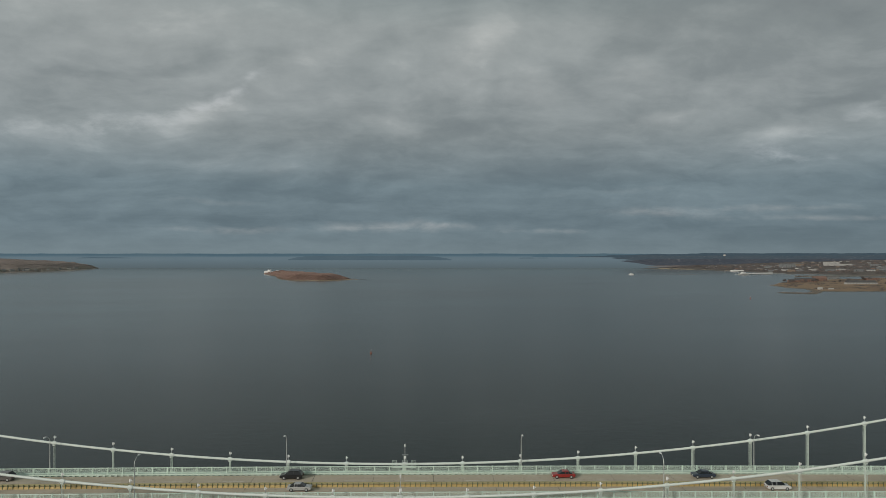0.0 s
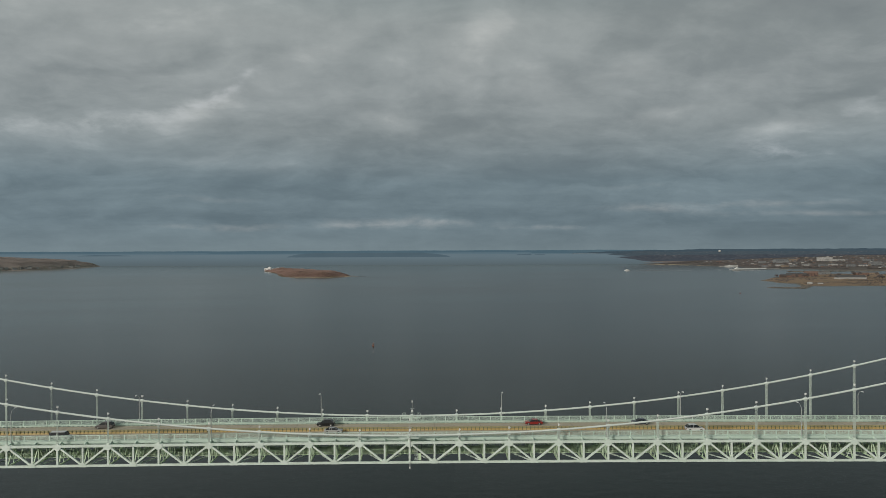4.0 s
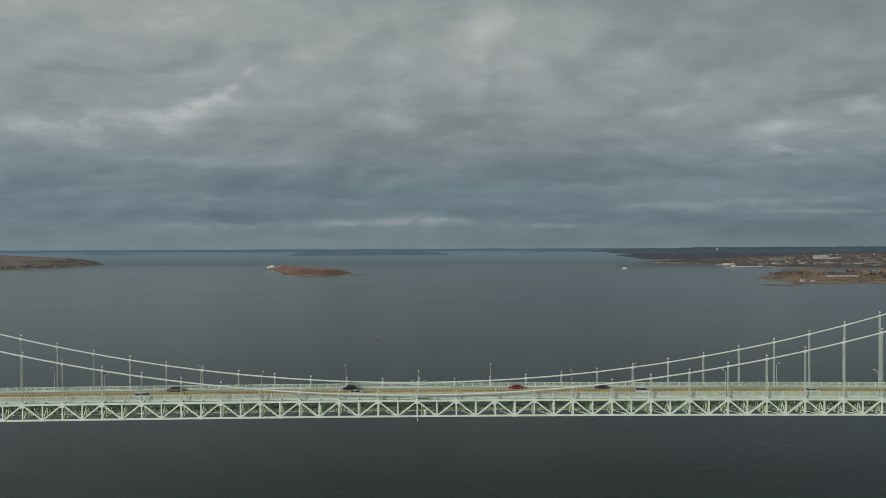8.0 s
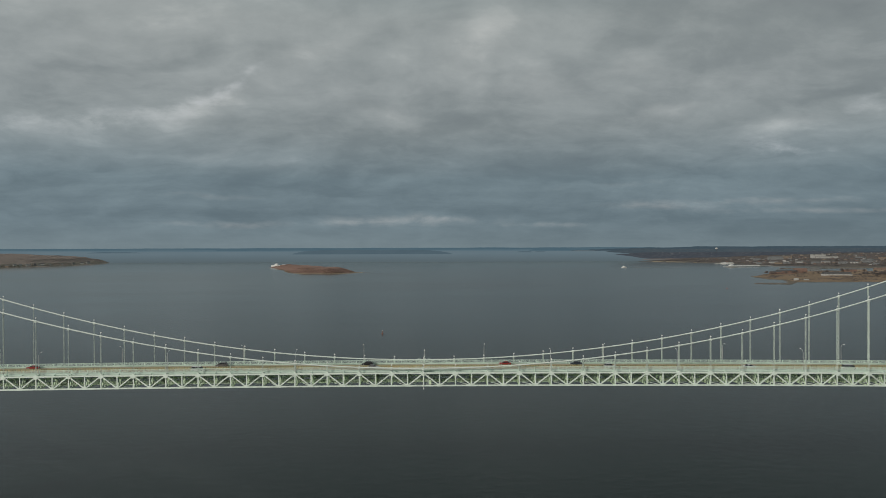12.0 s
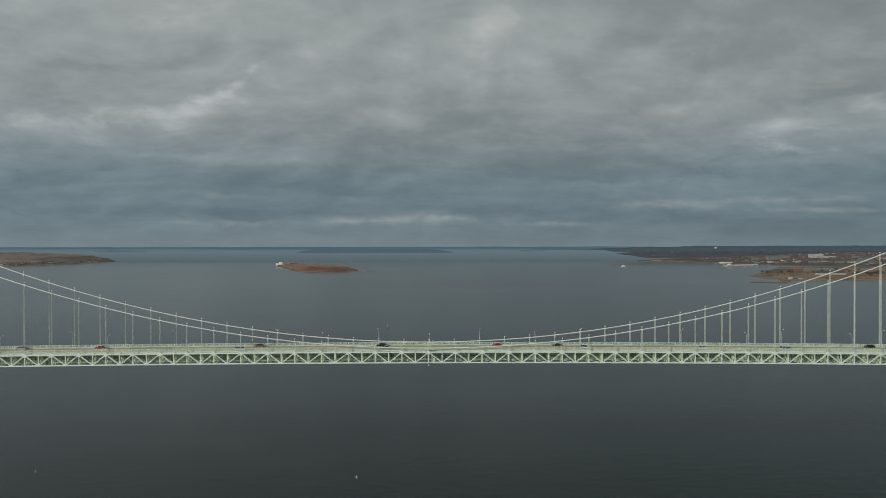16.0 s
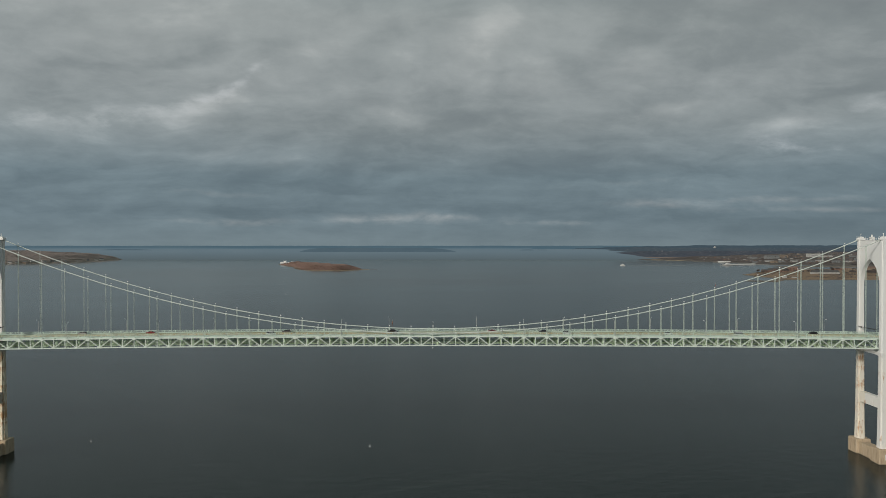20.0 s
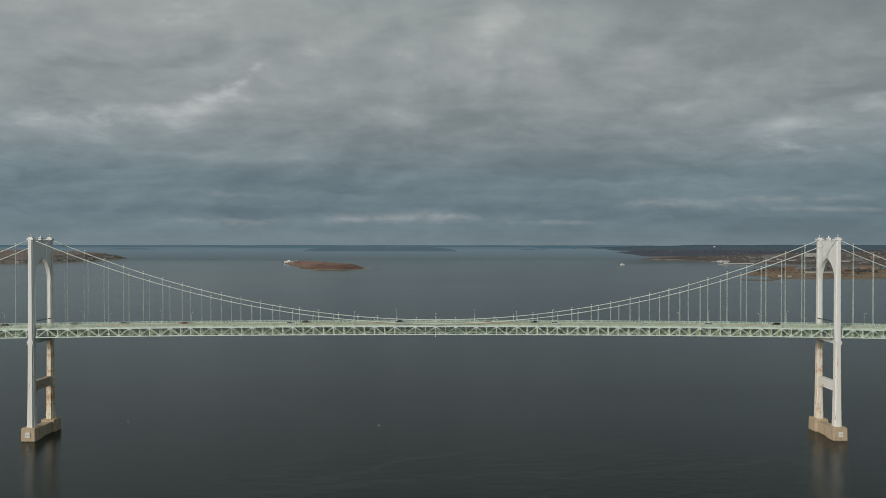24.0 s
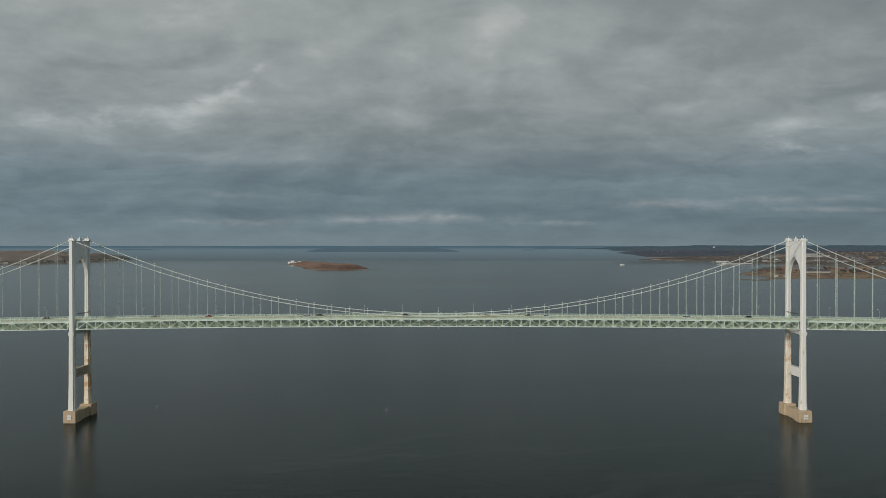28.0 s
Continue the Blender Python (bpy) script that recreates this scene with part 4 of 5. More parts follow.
FLOATS = [(-37, 22), (-205, 33)]
ORANGE = plain("orange_buoy_paint", (0.34, 0.15, 0.10), 0.5)
RED = plain("red_buoy_paint", (0.20, 0.05, 0.04), 0.5)
buoy(ORANGE, "weathered orange navigation buoy with a cage", 0.85, -64.5, 655)
for x, y in FLOATS:
    t = thing("mooring_float", "small white mooring float on the water", "float", "mooring floats")
    part("ball", Build().tube([(0, 0, -0.5), (0, 0, -0.2), (0, 0, 0.2), (0, 0, 0.4)], [0.25, 0.45, 0.4, 0.15], 10).mesh("ball", WHITE), t)
    part("stick", Build().tube([(0, 0, 0.5), (0, 0, 1.3)], 0.06, 6).mesh("stick", WHITE), t)
    t.matrix_basis = pose(x, y, 0)
buoy(RED, "red navigation buoy off the point", 1.15, 768, 1550)

# ---- the bridge ----
Z0 = 70.4          # lowest height of the main cables
BAY = 12.337       # hanger spacing
HALF = 243.84      # half of the main span
PLANE = 10.24      # the two truss and cable planes stand at y = -PLANE and y = PLANE
RAIL_Y = 7.9
END = 19.5 * BAY   # the main span's trusses end here
SIDE = HALF + (HALF - END)


def crest(x):
    """Drop of the deck from its crown at midspan."""
    a = abs(x)
    return -3.2e-5 * a * a if a < 300 else -3.2e-5 * 90000 - 0.0192 * (a - 300)


def slope(x):
    return math.degrees(math.atan((crest(x + 0.5) - crest(x - 0.5))))


def cable_z(x):
    a = abs(x)
    if a <= HALF:
        return Z0 + 51.0 * (a / HALF) ** 2
    u = a - HALF
    return Z0 + 51.0 - 0.435 * u + 0.00062 * u * u


def on_deck(x, y, z):
    """A pose on the deck: z is measured from the cable's low point, along the deck's crown."""
    return pose(x, y, Z0 + z + crest(x), 0, -slope(x), 0)


ROAD_Z = -1.4
TOP, BOTTOM = -1.78, -6.62
PANEL = BAY / 2
SIDE_PANELS = 17

# nodes of the trusses: main span, then each side span
main_nodes = [k * PANEL for k in range(-39, 40)]
east_nodes = [SIDE + k * PANEL for k in range(SIDE_PANELS + 1)]
west_nodes = [-x for x in reversed(east_nodes)]

chord_top = Build().box(-PANEL / 2, PANEL / 2, -0.26, 0.26, -0.30, 0.30).mesh("top_chord", TRUSS, bevel=0.03)
chord_low = Build().box(-PANEL / 2, PANEL / 2, -0.24, 0.24, -0.27, 0.27).mesh("bottom_chord", TRUSS, bevel=0.03)
H = TOP - BOTTOM
vert = Build().box(-0.22, 0.22, -0.17, 0.17, BOTTOM + 0.27, TOP - 0.30).mesh("vertical", TRUSS)
dl = math.hypot(PANEL, H)
diag = Build().box(-dl / 2 + 0.35, dl / 2 - 0.35, -0.18, 0.18, -0.22, 0.22).mesh("diagonal", TRUSS)
g = Build()
for s in (-1, 1):
    g.add([(x, s * 0.29 + e, z) for e in (-0.02, 0.02) for x, z in ((-1.05, 0.34), (1.05, 0.34), (1.05, -0.25), (0.45, -1.0), (-0.45, -1.0), (-1.05, -0.25))],
          [(5, 4, 3, 2, 1, 0), (6, 7, 8, 9, 10, 11)] + [(i, (i + 1) % 6, 6 + (i + 1) % 6, 6 + i) for i in range(6)])
gusset_top = g.mesh("gusset", TRUSS)
g2 = Build()
g2.add([(-v[0] * 0.85, v[1], -v[2] * 0.8) for v in g.v], g.f)
gusset_low = g2.mesh("gusset", TRUSS)
hanger_seat = Build().box(-0.3, 0.3, -0.2, 0.2, 0.30, 0.75).box(-0.45, 0.45, -0.3, 0.3, 0.28, 0.36).mesh("hanger_seat", TRUSS)


def truss(nodes, y, top_first):
    t = thing("stiffening_truss", "pale green steel stiffening truss of the bridge deck", "truss", "deck trusses")
    for k, x in enumerate(nodes):
        part("vertical", vert, t, pose(x, y, Z0 + crest(x)))
        if (k % 2 == 0) == top_first:
            part("gusset", gusset_top, t, on_deck(x, y, TOP))
            part("hanger_seat", hanger_seat, t, on_deck(x, y, TOP))
        else:
            part("gusset", gusset_low, t, on_deck(x, y, BOTTOM))
        if k + 1 < len(nodes):
            xm = (x + nodes[k + 1]) / 2
            part("top_chord", chord_top, t, on_deck(xm, y, TOP))
            part("bottom_chord", chord_low, t, on_deck(xm, y, BOTTOM))
            down = (k % 2 == 0) == top_first
            a = math.degrees(math.atan2(H, PANEL)) * (1 if down else -1)
            part("diagonal", diag, t, on_deck(xm, y, (TOP + BOTTOM) / 2) @ pose(0, 0, 0, 0, a, 0))
    return t


for y in (-PLANE, PLANE):
    truss(main_nodes, y, False)
    truss(east_nodes, y, False)
    truss(west_nodes, y, False)

# floor trusses across the deck, their bracing and the stringers
f = Build()
f.box(-0.18, 0.18, -PLANE + 0.3, PLANE - 0.3, -2.55, -2.15).box(-0.16, 0.16, -PLANE + 0.3, PLANE - 0.3, -6.75, -6.45)
zig = [-9.9, -7.4, -4.9, -2.45, 0, 2.45, 4.9, 7.4, 9.9]
for i in range(8):
    za, zb = (-6.6, -2.4) if i % 2 == 0 else (-2.4, -6.6)
    f.beam((0, zig[i], za), (0, zig[i + 1], zb), 0.2, 0.2, (1, 0, 0))
for y in (-7.4, -2.45, 2.45, 7.4):
    f.beam((0, y, -6.6), (0, y, -2.4), 0.16, 0.16, (1, 0, 0))
floor_mesh = f.mesh("floor_truss", INNER)
bracing = Build()
bracing.beam((-PANEL, -PLANE + 0.3, -6.6), (PANEL, PLANE - 0.3, -6.6), 0.3, 0.25).beam((-PANEL, PLANE - 0.3, -6.72), (PANEL, -PLANE + 0.3, -6.72), 0.3, 0.25)
bracing_mesh = bracing.mesh("lateral_brace", TRUSS)
sb = Build()
for y in (-7.2, -4.8, -2.4, 0, 2.4, 4.8, 7.2):
    sb.box(-PANEL / 2, PANEL / 2, y - 0.14, y + 0.14, -2.15, -2.08).box(-PANEL / 2, PANEL / 2, y - 0.03, y + 0.03, -2.08, -1.72)
stringer_mesh = sb.mesh("stringers", INNER)
walk_mesh = Build().box(-PANEL / 2 + 0.03, PANEL / 2 - 0.03, -4.0, 2.8, -6.42, -6.30).mesh("walkway_panel", INNER)
wr = Build()
for z in (-6.22, -5.86, -5.52, -5.20):
    wr.box(-PANEL / 2, PANEL / 2, -0.03, 0.03, z, z + 0.07)
for k in range(6):
    x = -PANEL / 2 + PANEL * (k + 0.5) / 6
    wr.box(x - 0.04, x + 0.04, -0.04, 0.04, -6.3, -5.15)
walk_rail = wr.mesh("walkway_rail", INNER)
pipe_mesh = Build().tube([(-PANEL / 2, -1.2, -4.3), (PANEL / 2, -1.2, -4.3)], 0.22, 8).tube([(-PANEL / 2, -0.5, -4.4), (PANEL / 2, -0.5, -4.4)], 0.16, 8).mesh("service_pipe", INNER)

floor_frame = thing("floor_framing", "weathered green cross trusses and stringers below the roadway", "bridge framing")
catwalk = thing("inspection_walkway", "weathered green grating walkway inside the lower truss", "walkway")
slab = Build()
slab.box(-PANEL / 2 + 0.012, PANEL / 2 - 0.012, -7.35, 7.35, ROAD_Z - 0.3, ROAD_Z)
slab_mesh = slab.mesh("slab", ROAD)
roadway = tagged(thing("roadway", "tan worn concrete four-lane bridge road", "road"), kind="structure")
deck_x = [(k + 0.5) * PANEL for k in range(-75, 75)]
for k, x in enumerate(deck_x):
    part("slab", slab_mesh, roadway, on_deck(x, 0, 0))
    part("stringers", stringer_mesh, floor_frame, on_deck(x, 0, 0))
    if abs(abs(x) - HALF) > 8:
        part("walkway_panel", walk_mesh, catwalk, on_deck(x, 0, 0))
        for y in (-4.0, 2.8):
            part("walkway_rail", walk_rail, catwalk, on_deck(x, y, 0))
        part("service_pipe", pipe_mesh, catwalk, on_deck(x, 0, 0))
for nodes in (main_nodes, east_nodes, west_nodes):
    for k, x in enumerate(nodes):
        part("floor_truss", floor_mesh, floor_frame, on_deck(x, 0, 0))
        if k % 2 == 1 and k + 1 < len(nodes):
            part("lateral_brace", bracing_mesh, floor_frame, on_deck(x, 0, 0))

# lane lines and joints
dash = Build().box(-2.1, 2.1, -0.075, 0.075, ROAD_Z + 0.004, ROAD_Z + 0.01).mesh("lane_dash", LINE)
seam = Build().box(-0.03, 0.03, -7.3, 7.3, ROAD_Z + 0.004, ROAD_Z + 0.012).mesh("expansion_joint", DARK_STEEL)
for k in range(-38, 39):
    for y in (-3.65, 3.65):
        part("lane_dash", dash, roadway, on_deck(k * BAY + 2.5, y, 0))
    part("expansion_joint", seam, roadway, on_deck(k * BAY + PANEL, 0, 0))

# median barrier: yellow curb with dark posts
median = thing("median_barrier", "worn yellow median barrier with dark posts and an olive top rail", "barrier")
curb_mesh = Build().hexa([(-PANEL / 2, -0.24, ROAD_Z), (PANEL / 2, -0.24, ROAD_Z), (PANEL / 2, 0.24, ROAD_Z), (-PANEL / 2, 0.24, ROAD_Z), (-PANEL / 2, -0.12, ROAD_Z + 0.46), (PANEL / 2, -0.12, ROAD_Z + 0.46), (PANEL / 2, 0.12, ROAD_Z + 0.46), (-PANEL / 2, 0.12, ROAD_Z + 0.46)]).mesh("barrier_block", YELLOW)
wire_mesh = Build().box(-PANEL / 2, PANEL / 2, -0.09, 0.09, ROAD_Z + 0.56, ROAD_Z + 0.94).mesh("top_rail", OLIVE, bevel=0.02)
post_b = Build().box(-0.06, 0.06, -0.25, 0.25, ROAD_Z, ROAD_Z + 0.86)
post_mesh = post_b.mesh("barrier_post", POST_GREEN)
far_posts = Build()
for x in deck_x:
    part("barrier_block", curb_mesh, median, on_deck(x, 0, 0))
    part("top_rail", wire_mesh, median, on_deck(x, 0, 0))
    for k in range(6):
        xp = x + (k - 2.5) * PANEL / 6
        if abs(xp) < 153:
            part("barrier_post", post_mesh, median, on_deck(xp, 0, 0))
        else:
            m = on_deck(xp, 0, 0)
            far_posts.add([m @ Vector(q) for q in post_b.v], post_b.f)
tagged(part("barrier_post_rest", far_posts.mesh("barrier_post_rest", POST_GREEN), median), kind="stuff")

# kerb with drain slots and the railing on each side
LEN = BAY / 4
kb = Build()
kb.box(-PANEL / 2, PANEL / 2, -0.30, 0.25, ROAD_Z + 0.20, ROAD_Z + 0.42)
for k in range(5):
    x = -PANEL / 2 + PANEL * (k + 0.5) / 5
    kb.box(x - 0.16, x + 0.16, -0.28, 0.2, ROAD_Z - 0.25, ROAD_Z + 0.20)
kb.box(-PANEL / 2, PANEL / 2, 0.18, 0.24, ROAD_Z - 0.55, ROAD_Z + 0.2)
kerb_mesh = kb.mesh("kerb", RAIL)
rb = Build()
rb.box(-LEN / 2, LEN / 2, -0.08, 0.08, 1.54, 1.66).box(-LEN / 2, LEN / 2, -0.05, 0.05, 0.52, 0.60)
for k in range(22):
    x = -LEN / 2 + LEN * (k + 0.5) / 22
    rb.box(x - 0.024, x + 0.024, -0.02, 0.02, 0.58, 1.56)
panel_mesh = rb.mesh("railing_panel", RAIL)
rp_mesh = Build().box(-0.10, 0.10, -0.11, 0.11, 0.40, 1.71).box(-0.13, 0.13, -0.14, 0.14, 0.40, 0.48).mesh("railing_post", RAIL)
bracket_mesh = Build().hexa([(-0.12, 0.0, -0.35), (0.12, 0.0, -0.35), (0.12, 2.2, -0.6), (-0.12, 2.2, -0.6), (-0.12, 0.0, 0.30), (0.12, 0.0, 0.30), (0.12, 2.2, -0.35), (-0.12, 2.2, -0.35)]).mesh("bracket", RAIL)
fascia_mesh = Build().box(-PANEL / 2, PANEL / 2, 0.30, 0.38, -0.30, 0.40).box(-PANEL / 2, PANEL / 2, 0.26, 0.52, 0.36, 0.44).mesh("fascia", RAIL)
for s in (-1, 1):
    flip = pose(0, 0, 0, 0, 0, 0 if s > 0 else 180)
    t = thing("railing", "pale green steel railing with fine pickets along the deck edge", "railing", "deck railings")
    for x in deck_x:
        m = on_deck(x, s * (RAIL_Y - 0.2), 0) @ flip
        part("kerb", kerb_mesh, t, m)
        part("fascia", fascia_mesh, t, on_deck(x, s * RAIL_Y, ROAD_Z) @ flip)
        if abs(abs(x) - HALF) > 5:
            part("bracket", bracket_mesh, t, on_deck(x - PANEL / 2, s * (RAIL_Y + 0.1), ROAD_Z) @ flip)
    for k in range(-150, 150):
        x = (k + 0.5) * LEN
        part("railing_panel", panel_mesh, t, on_deck(x, s * RAIL_Y, ROAD_Z))
        if abs(k) < 130:
            part("railing_post", rp_mesh, t, on_deck(k * LEN, s * RAIL_Y, ROAD_Z))

# main cables, bands, hangers and the small lights on the bands
hang_x = [k * BAY for k in range(-19, 20)] + [SIDE + PANEL + k * BAY for k in range(8)] + [-(SIDE + PANEL + k * BAY) for k in range(8)]
band_mesh = Build().tube([(-0.45, 0, 0), (0.45, 0, 0)], 0.34, 10).box(-0.3, 0.3, -0.12, 0.12, -0.55, 0.40).mesh("cable_band", CABLE)
light_b = Build().tube([(0, 0, 0.3), (0, 0, 1.0)], 0.05, 6)
stalk_mesh = light_b.mesh("stalk", LAMP_STEEL)
lens_mesh = Build().tube([(0, 0, 0.95), (0, 0, 1.05), (0, 0, 1.45), (0, 0, 1.55)], [0.09, 0.17, 0.16, 0.08], 8).box(-0.05, 0.34, -0.10, 0.10, 1.16, 1.38).mesh("lamp", WHITE)
for y in (-PLANE, PLANE):
    t = thing("main_cable", "thick pale green main suspension cable", "cable", "main cables")
    pts = [(x, y, cable_z(x)) for x in [HALF * k / 60 for k in range(-60, 61)]]
    part("main_span_cable", Build().tube(pts, 0.25, 10).mesh("main_span_cable", CABLE, True), t)
    for s in (-1, 1):
        pts = [(s * x, y, cable_z(x)) for x in [HALF + 208 * k / 30 for k in range(31)]]
        part("side_span_cable", Build().tube(pts, 0.25, 10).mesh("side_span_cable", CABLE, True), t)
    for x in hang_x:
        zc = cable_z(x)
        tilt = -math.degrees(math.atan(cable_z(x + 0.5) - cable_z(x - 0.5)))
        band = part("cable_band", band_mesh, t, pose(x, y, zc, 0, tilt, 0))
        stalk = part("stalk", stalk_mesh, t, pose(x, y, zc))
        part("lamp", lens_mesh, stalk)
        low = Z0 + TOP + crest(x) + 0.6
        if zc - 0.5 > low:
            for dx, dy in ((-0.19, 0.12), (-0.065, -0.12), (0.065, 0.12), (0.19, -0.12)):
                rope = Build().tube([(x + dx, y + dy, low), (x + dx, y + dy, zc - 0.3)], 0.072, 6)
                part("hanger_rope", rope.mesh("hanger_rope", HANGER), t)


# towers, whose heights are given from this level
DATUM = 72.3


def leg_width(z):
    return float(np.interp(z, [-64.3, -58, -40, -12, 20, 49], [4.6, 4.3, 3.8, 3.35, 3.05, 2.9]))


def cross(w, z, y0):
    """A plus-shaped section: square with stepped corners."""
    a, c = w / 2, w / 2 * 0.62
    q = [(-c, -a), (c, -a), (c, -c), (a, -c), (a, c), (c, c), (c, a), (-c, a), (-c, c), (-a, c), (-a, -c), (-c, -c)]
    return [(x, y0 + y, DATUM + z) for x, y in q]


def arch_z(y):
    """Underside of the portal: a pointed arch."""
    return 23.8 + math.sqrt(max(0.0, 15.65 ** 2 - (abs(y) + 7.0) ** 2))


SIGN_WHITE = plain("white_sign_face", (0.75, 0.75, 0.74), 0.5, 0, 0.1)


def tower(x, facing):
    """facing: the side of the main span, 1 or -1."""
    t = thing("bridge_tower", "tall white steel bridge tower with a pointed arch and rust stains", "bridge tower", "bridge towers")
    for y in (-PLANE, PLANE):
        part("leg", Build().loft([cross(leg_width(z), z, y) for z in (-64.3, -61, -58, -52, -46, -40, -26, -12, 4, 20, 35, 48.6)]).mesh("leg", TOWER), t)
        part("saddle", Build().box(-1.9, 1.9, y - 1.5, y + 1.5, DATUM + 48.6, DATUM + 49.3).add(
            [(sx, y + sy, DATUM + z) for z in (49.3, 50.4) for sx, sy in (((-1.7, -1.2), (1.7, -1.2), (1.7, 1.2), (-1.7, 1.2)) if z < 50 else ((-0.8, -0.9), (0.8, -0.9), (0.8, 0.9), (-0.8, 0.9)))],
            [(0, 3, 2, 1), (4, 5, 6, 7), (0, 1, 5, 4), (1, 2, 6, 5), (2, 3, 7, 6), (3, 0, 4, 7)]).mesh("saddle", TOWER), t)
        rail = Build()
        for a, b in (((-1.8, -1.4), (1.8, -1.4)), ((1.8, -1.4), (1.8, 1.4)), ((1.8, 1.4), (-1.8, 1.4)), ((-1.8, 1.4), (-1.8, -1.4))):
            rail.beam((a[0], y + a[1], DATUM + 50.3), (b[0], y + b[1], DATUM + 50.3), 0.07, 0.07)
            rail.beam((a[0], y + a[1], DATUM + 49.3), (a[0], y + a[1], DATUM + 50.3), 0.07, 0.07)
        part("top_railing", rail.mesh("top_railing", WHITE), t)
        part("beacon", Build().tube([(0, y, DATUM + 50.4), (0, y, DATUM + 51.6)], [0.12, 0.1], 6).tube([(0, y, DATUM + 51.5), (0, y, DATUM + 52.1)], [0.28, 0.2], 8).mesh("beacon", WHITE), t)
        part("leg_collar", Build().box(-1.9, 1.9, y - 1.9, y + 1.9, DATUM - 13.0, DATUM - 12.4).hexa([(sx * (1.85 if k else 1.72), y + sy * (1.85 if k else 1.72), DATUM - (13.0 if k else 14.6)) for k in (0, 1) for sx, sy in ((-1, -1), (1, -1), (1, 1), (-1, 1))]).mesh("leg_collar", TOWER), t)
    # portal plate with its pointed arch
    ys = [-9.0 + 18.0 * k / 36 for k in range(37)]
    v = []
    for y in ys:
        zz = arch_z(y) if abs(y) < 8.65 else 22.0
        v += [(-1.15, y, DATUM + zz), (-1.15, y, DATUM + 48.2), (1.15, y, DATUM + 48.2), (1.15, y, DATUM + zz)]
    f = [(4 * k + j, 4 * k + 4 + j, 4 * k + 4 + (j + 1) % 4, 4 * k + (j + 1) % 4) for k in range(36) for j in range(4)] + [(0, 1, 2, 3), (147, 146, 145, 144)]
    part("portal", Build().add(v, f).mesh("portal", TOWER), t)
    part("top_walk", Build().box(-1.3, 1.3, -8.6, 8.6, DATUM + 48.2, DATUM + 48.5).mesh("top_walk", TOWER), t)
    hand = Build()
    for s in (-1, 1):
        hand.box(s * 1.2 - 0.04, s * 1.2 + 0.04, -8.6, 8.6, DATUM + 49.4, DATUM + 49.5)
        for k in range(9):
            hand.box(s * 1.2 - 0.04, s * 1.2 + 0.04, -8.5 + k * 2.12, -8.42 + k * 2.12, DATUM + 48.5, DATUM + 49.45)
    part("walk_railing", hand.mesh("walk_railing", WHITE), t)
    part("beacon_house", Build().box(-0.9, 0.9, -1.2, 1.2, DATUM + 48.5, DATUM + 50.2).tube([(0, 0, DATUM + 50.2), (0, 0, DATUM + 51.4)], [0.5, 0.4], 8).mesh("beacon_house", WHITE), t)
    part("strut", Build().box(-1.5, 1.5, -8.6, 8.6, DATUM - 43.0, DATUM - 37.2).mesh("strut", RUSTY if x < 0 else TOWER), t)
    ribs = Build()
    for k in range(9):
        for s in (-1, 1):
            ribs.box(s * 1.5 - 0.06, s * 1.5 + 0.06, -7.6 + k * 1.9 - 0.08, -7.6 + k * 1.9 + 0.08, DATUM - 42.8, DATUM - 37.4)
    part("strut_ribs", ribs.mesh("strut_ribs", RUSTY if x < 0 else TOWER), t)
    part("deck_strut", Build().box(-1.2, 1.2, -8.5, 8.5, DATUM - 14.2, DATUM - 11.6).mesh("deck_strut", TOWER), t)
    t.matrix_basis = pose(x, 0, 0)
    g = thing("signal_gantry", "thin dark lane-signal gantry across the road at the tower", "gantry", "signal gantries")
    zg = DATUM - 0.6
    part("gantry_beam", Build().box(-0.14, 0.14, -8.7, 8.7, zg, zg + 0.30).mesh("gantry_beam", DARK_STEEL), g)
    for y in (-5.5, -1.8, 1.8, 5.5):
        part("signal_head", Build().box(-0.2, 0.2, y - 0.32, y + 0.32, zg - 0.35, zg + 0.45).mesh("signal_head", DARK_STEEL), g)
    g.matrix_basis = pose(x - facing * 2.2, 0, 0)
    # concrete pier
    pr = thing("tower_pier", "tan stained concrete pier of two blocks joined by a wall", "pier", "tower piers")
    for s in (-1, 1):
        yc = s * 10.5
        rings = [[(sx * a, yc + sy * c, z) for sx, sy in ((-1, -0.92), (-0.92, -1), (0.92, -1), (1, -0.92), (1, 0.92), (0.92, 1), (-0.92, 1), (-1, 0.92))] for a, c, z in ((4.4, 4.3, -6), (4.3, 4.2, 0), (4.2, 4.1, 7.6), (4.05, 3.95, 8.0))]
        part("pier_block", Build().loft(rings).mesh("pier_block", CONCRETE), pr)
    part("pier_wall", Build().hexa([(sx * (2.7 if k else 3.0), sy * 6.6, 6.7 if k else -6) for k in (0, 1) for sx, sy in ((-1, -1), (1, -1), (1, 1), (-1, 1))]).mesh("pier_wall", CONCRETE), pr)
    board = part("pier_sign", Build().box(-1.3, 1.3, -15.02, -14.72, 2.6, 5.6).mesh("pier_sign", SIGN_WHITE), pr, None, "square white sign board")
    part("sign_bar", Build().box(-1.0, 1.0, -15.06, -15.025, 3.9, 4.1).mesh("sign_bar", GREYROOF), board)
    pr.matrix_basis = pose(x, 0, 0)


tower(-HALF, -1)
tower(HALF, 1)
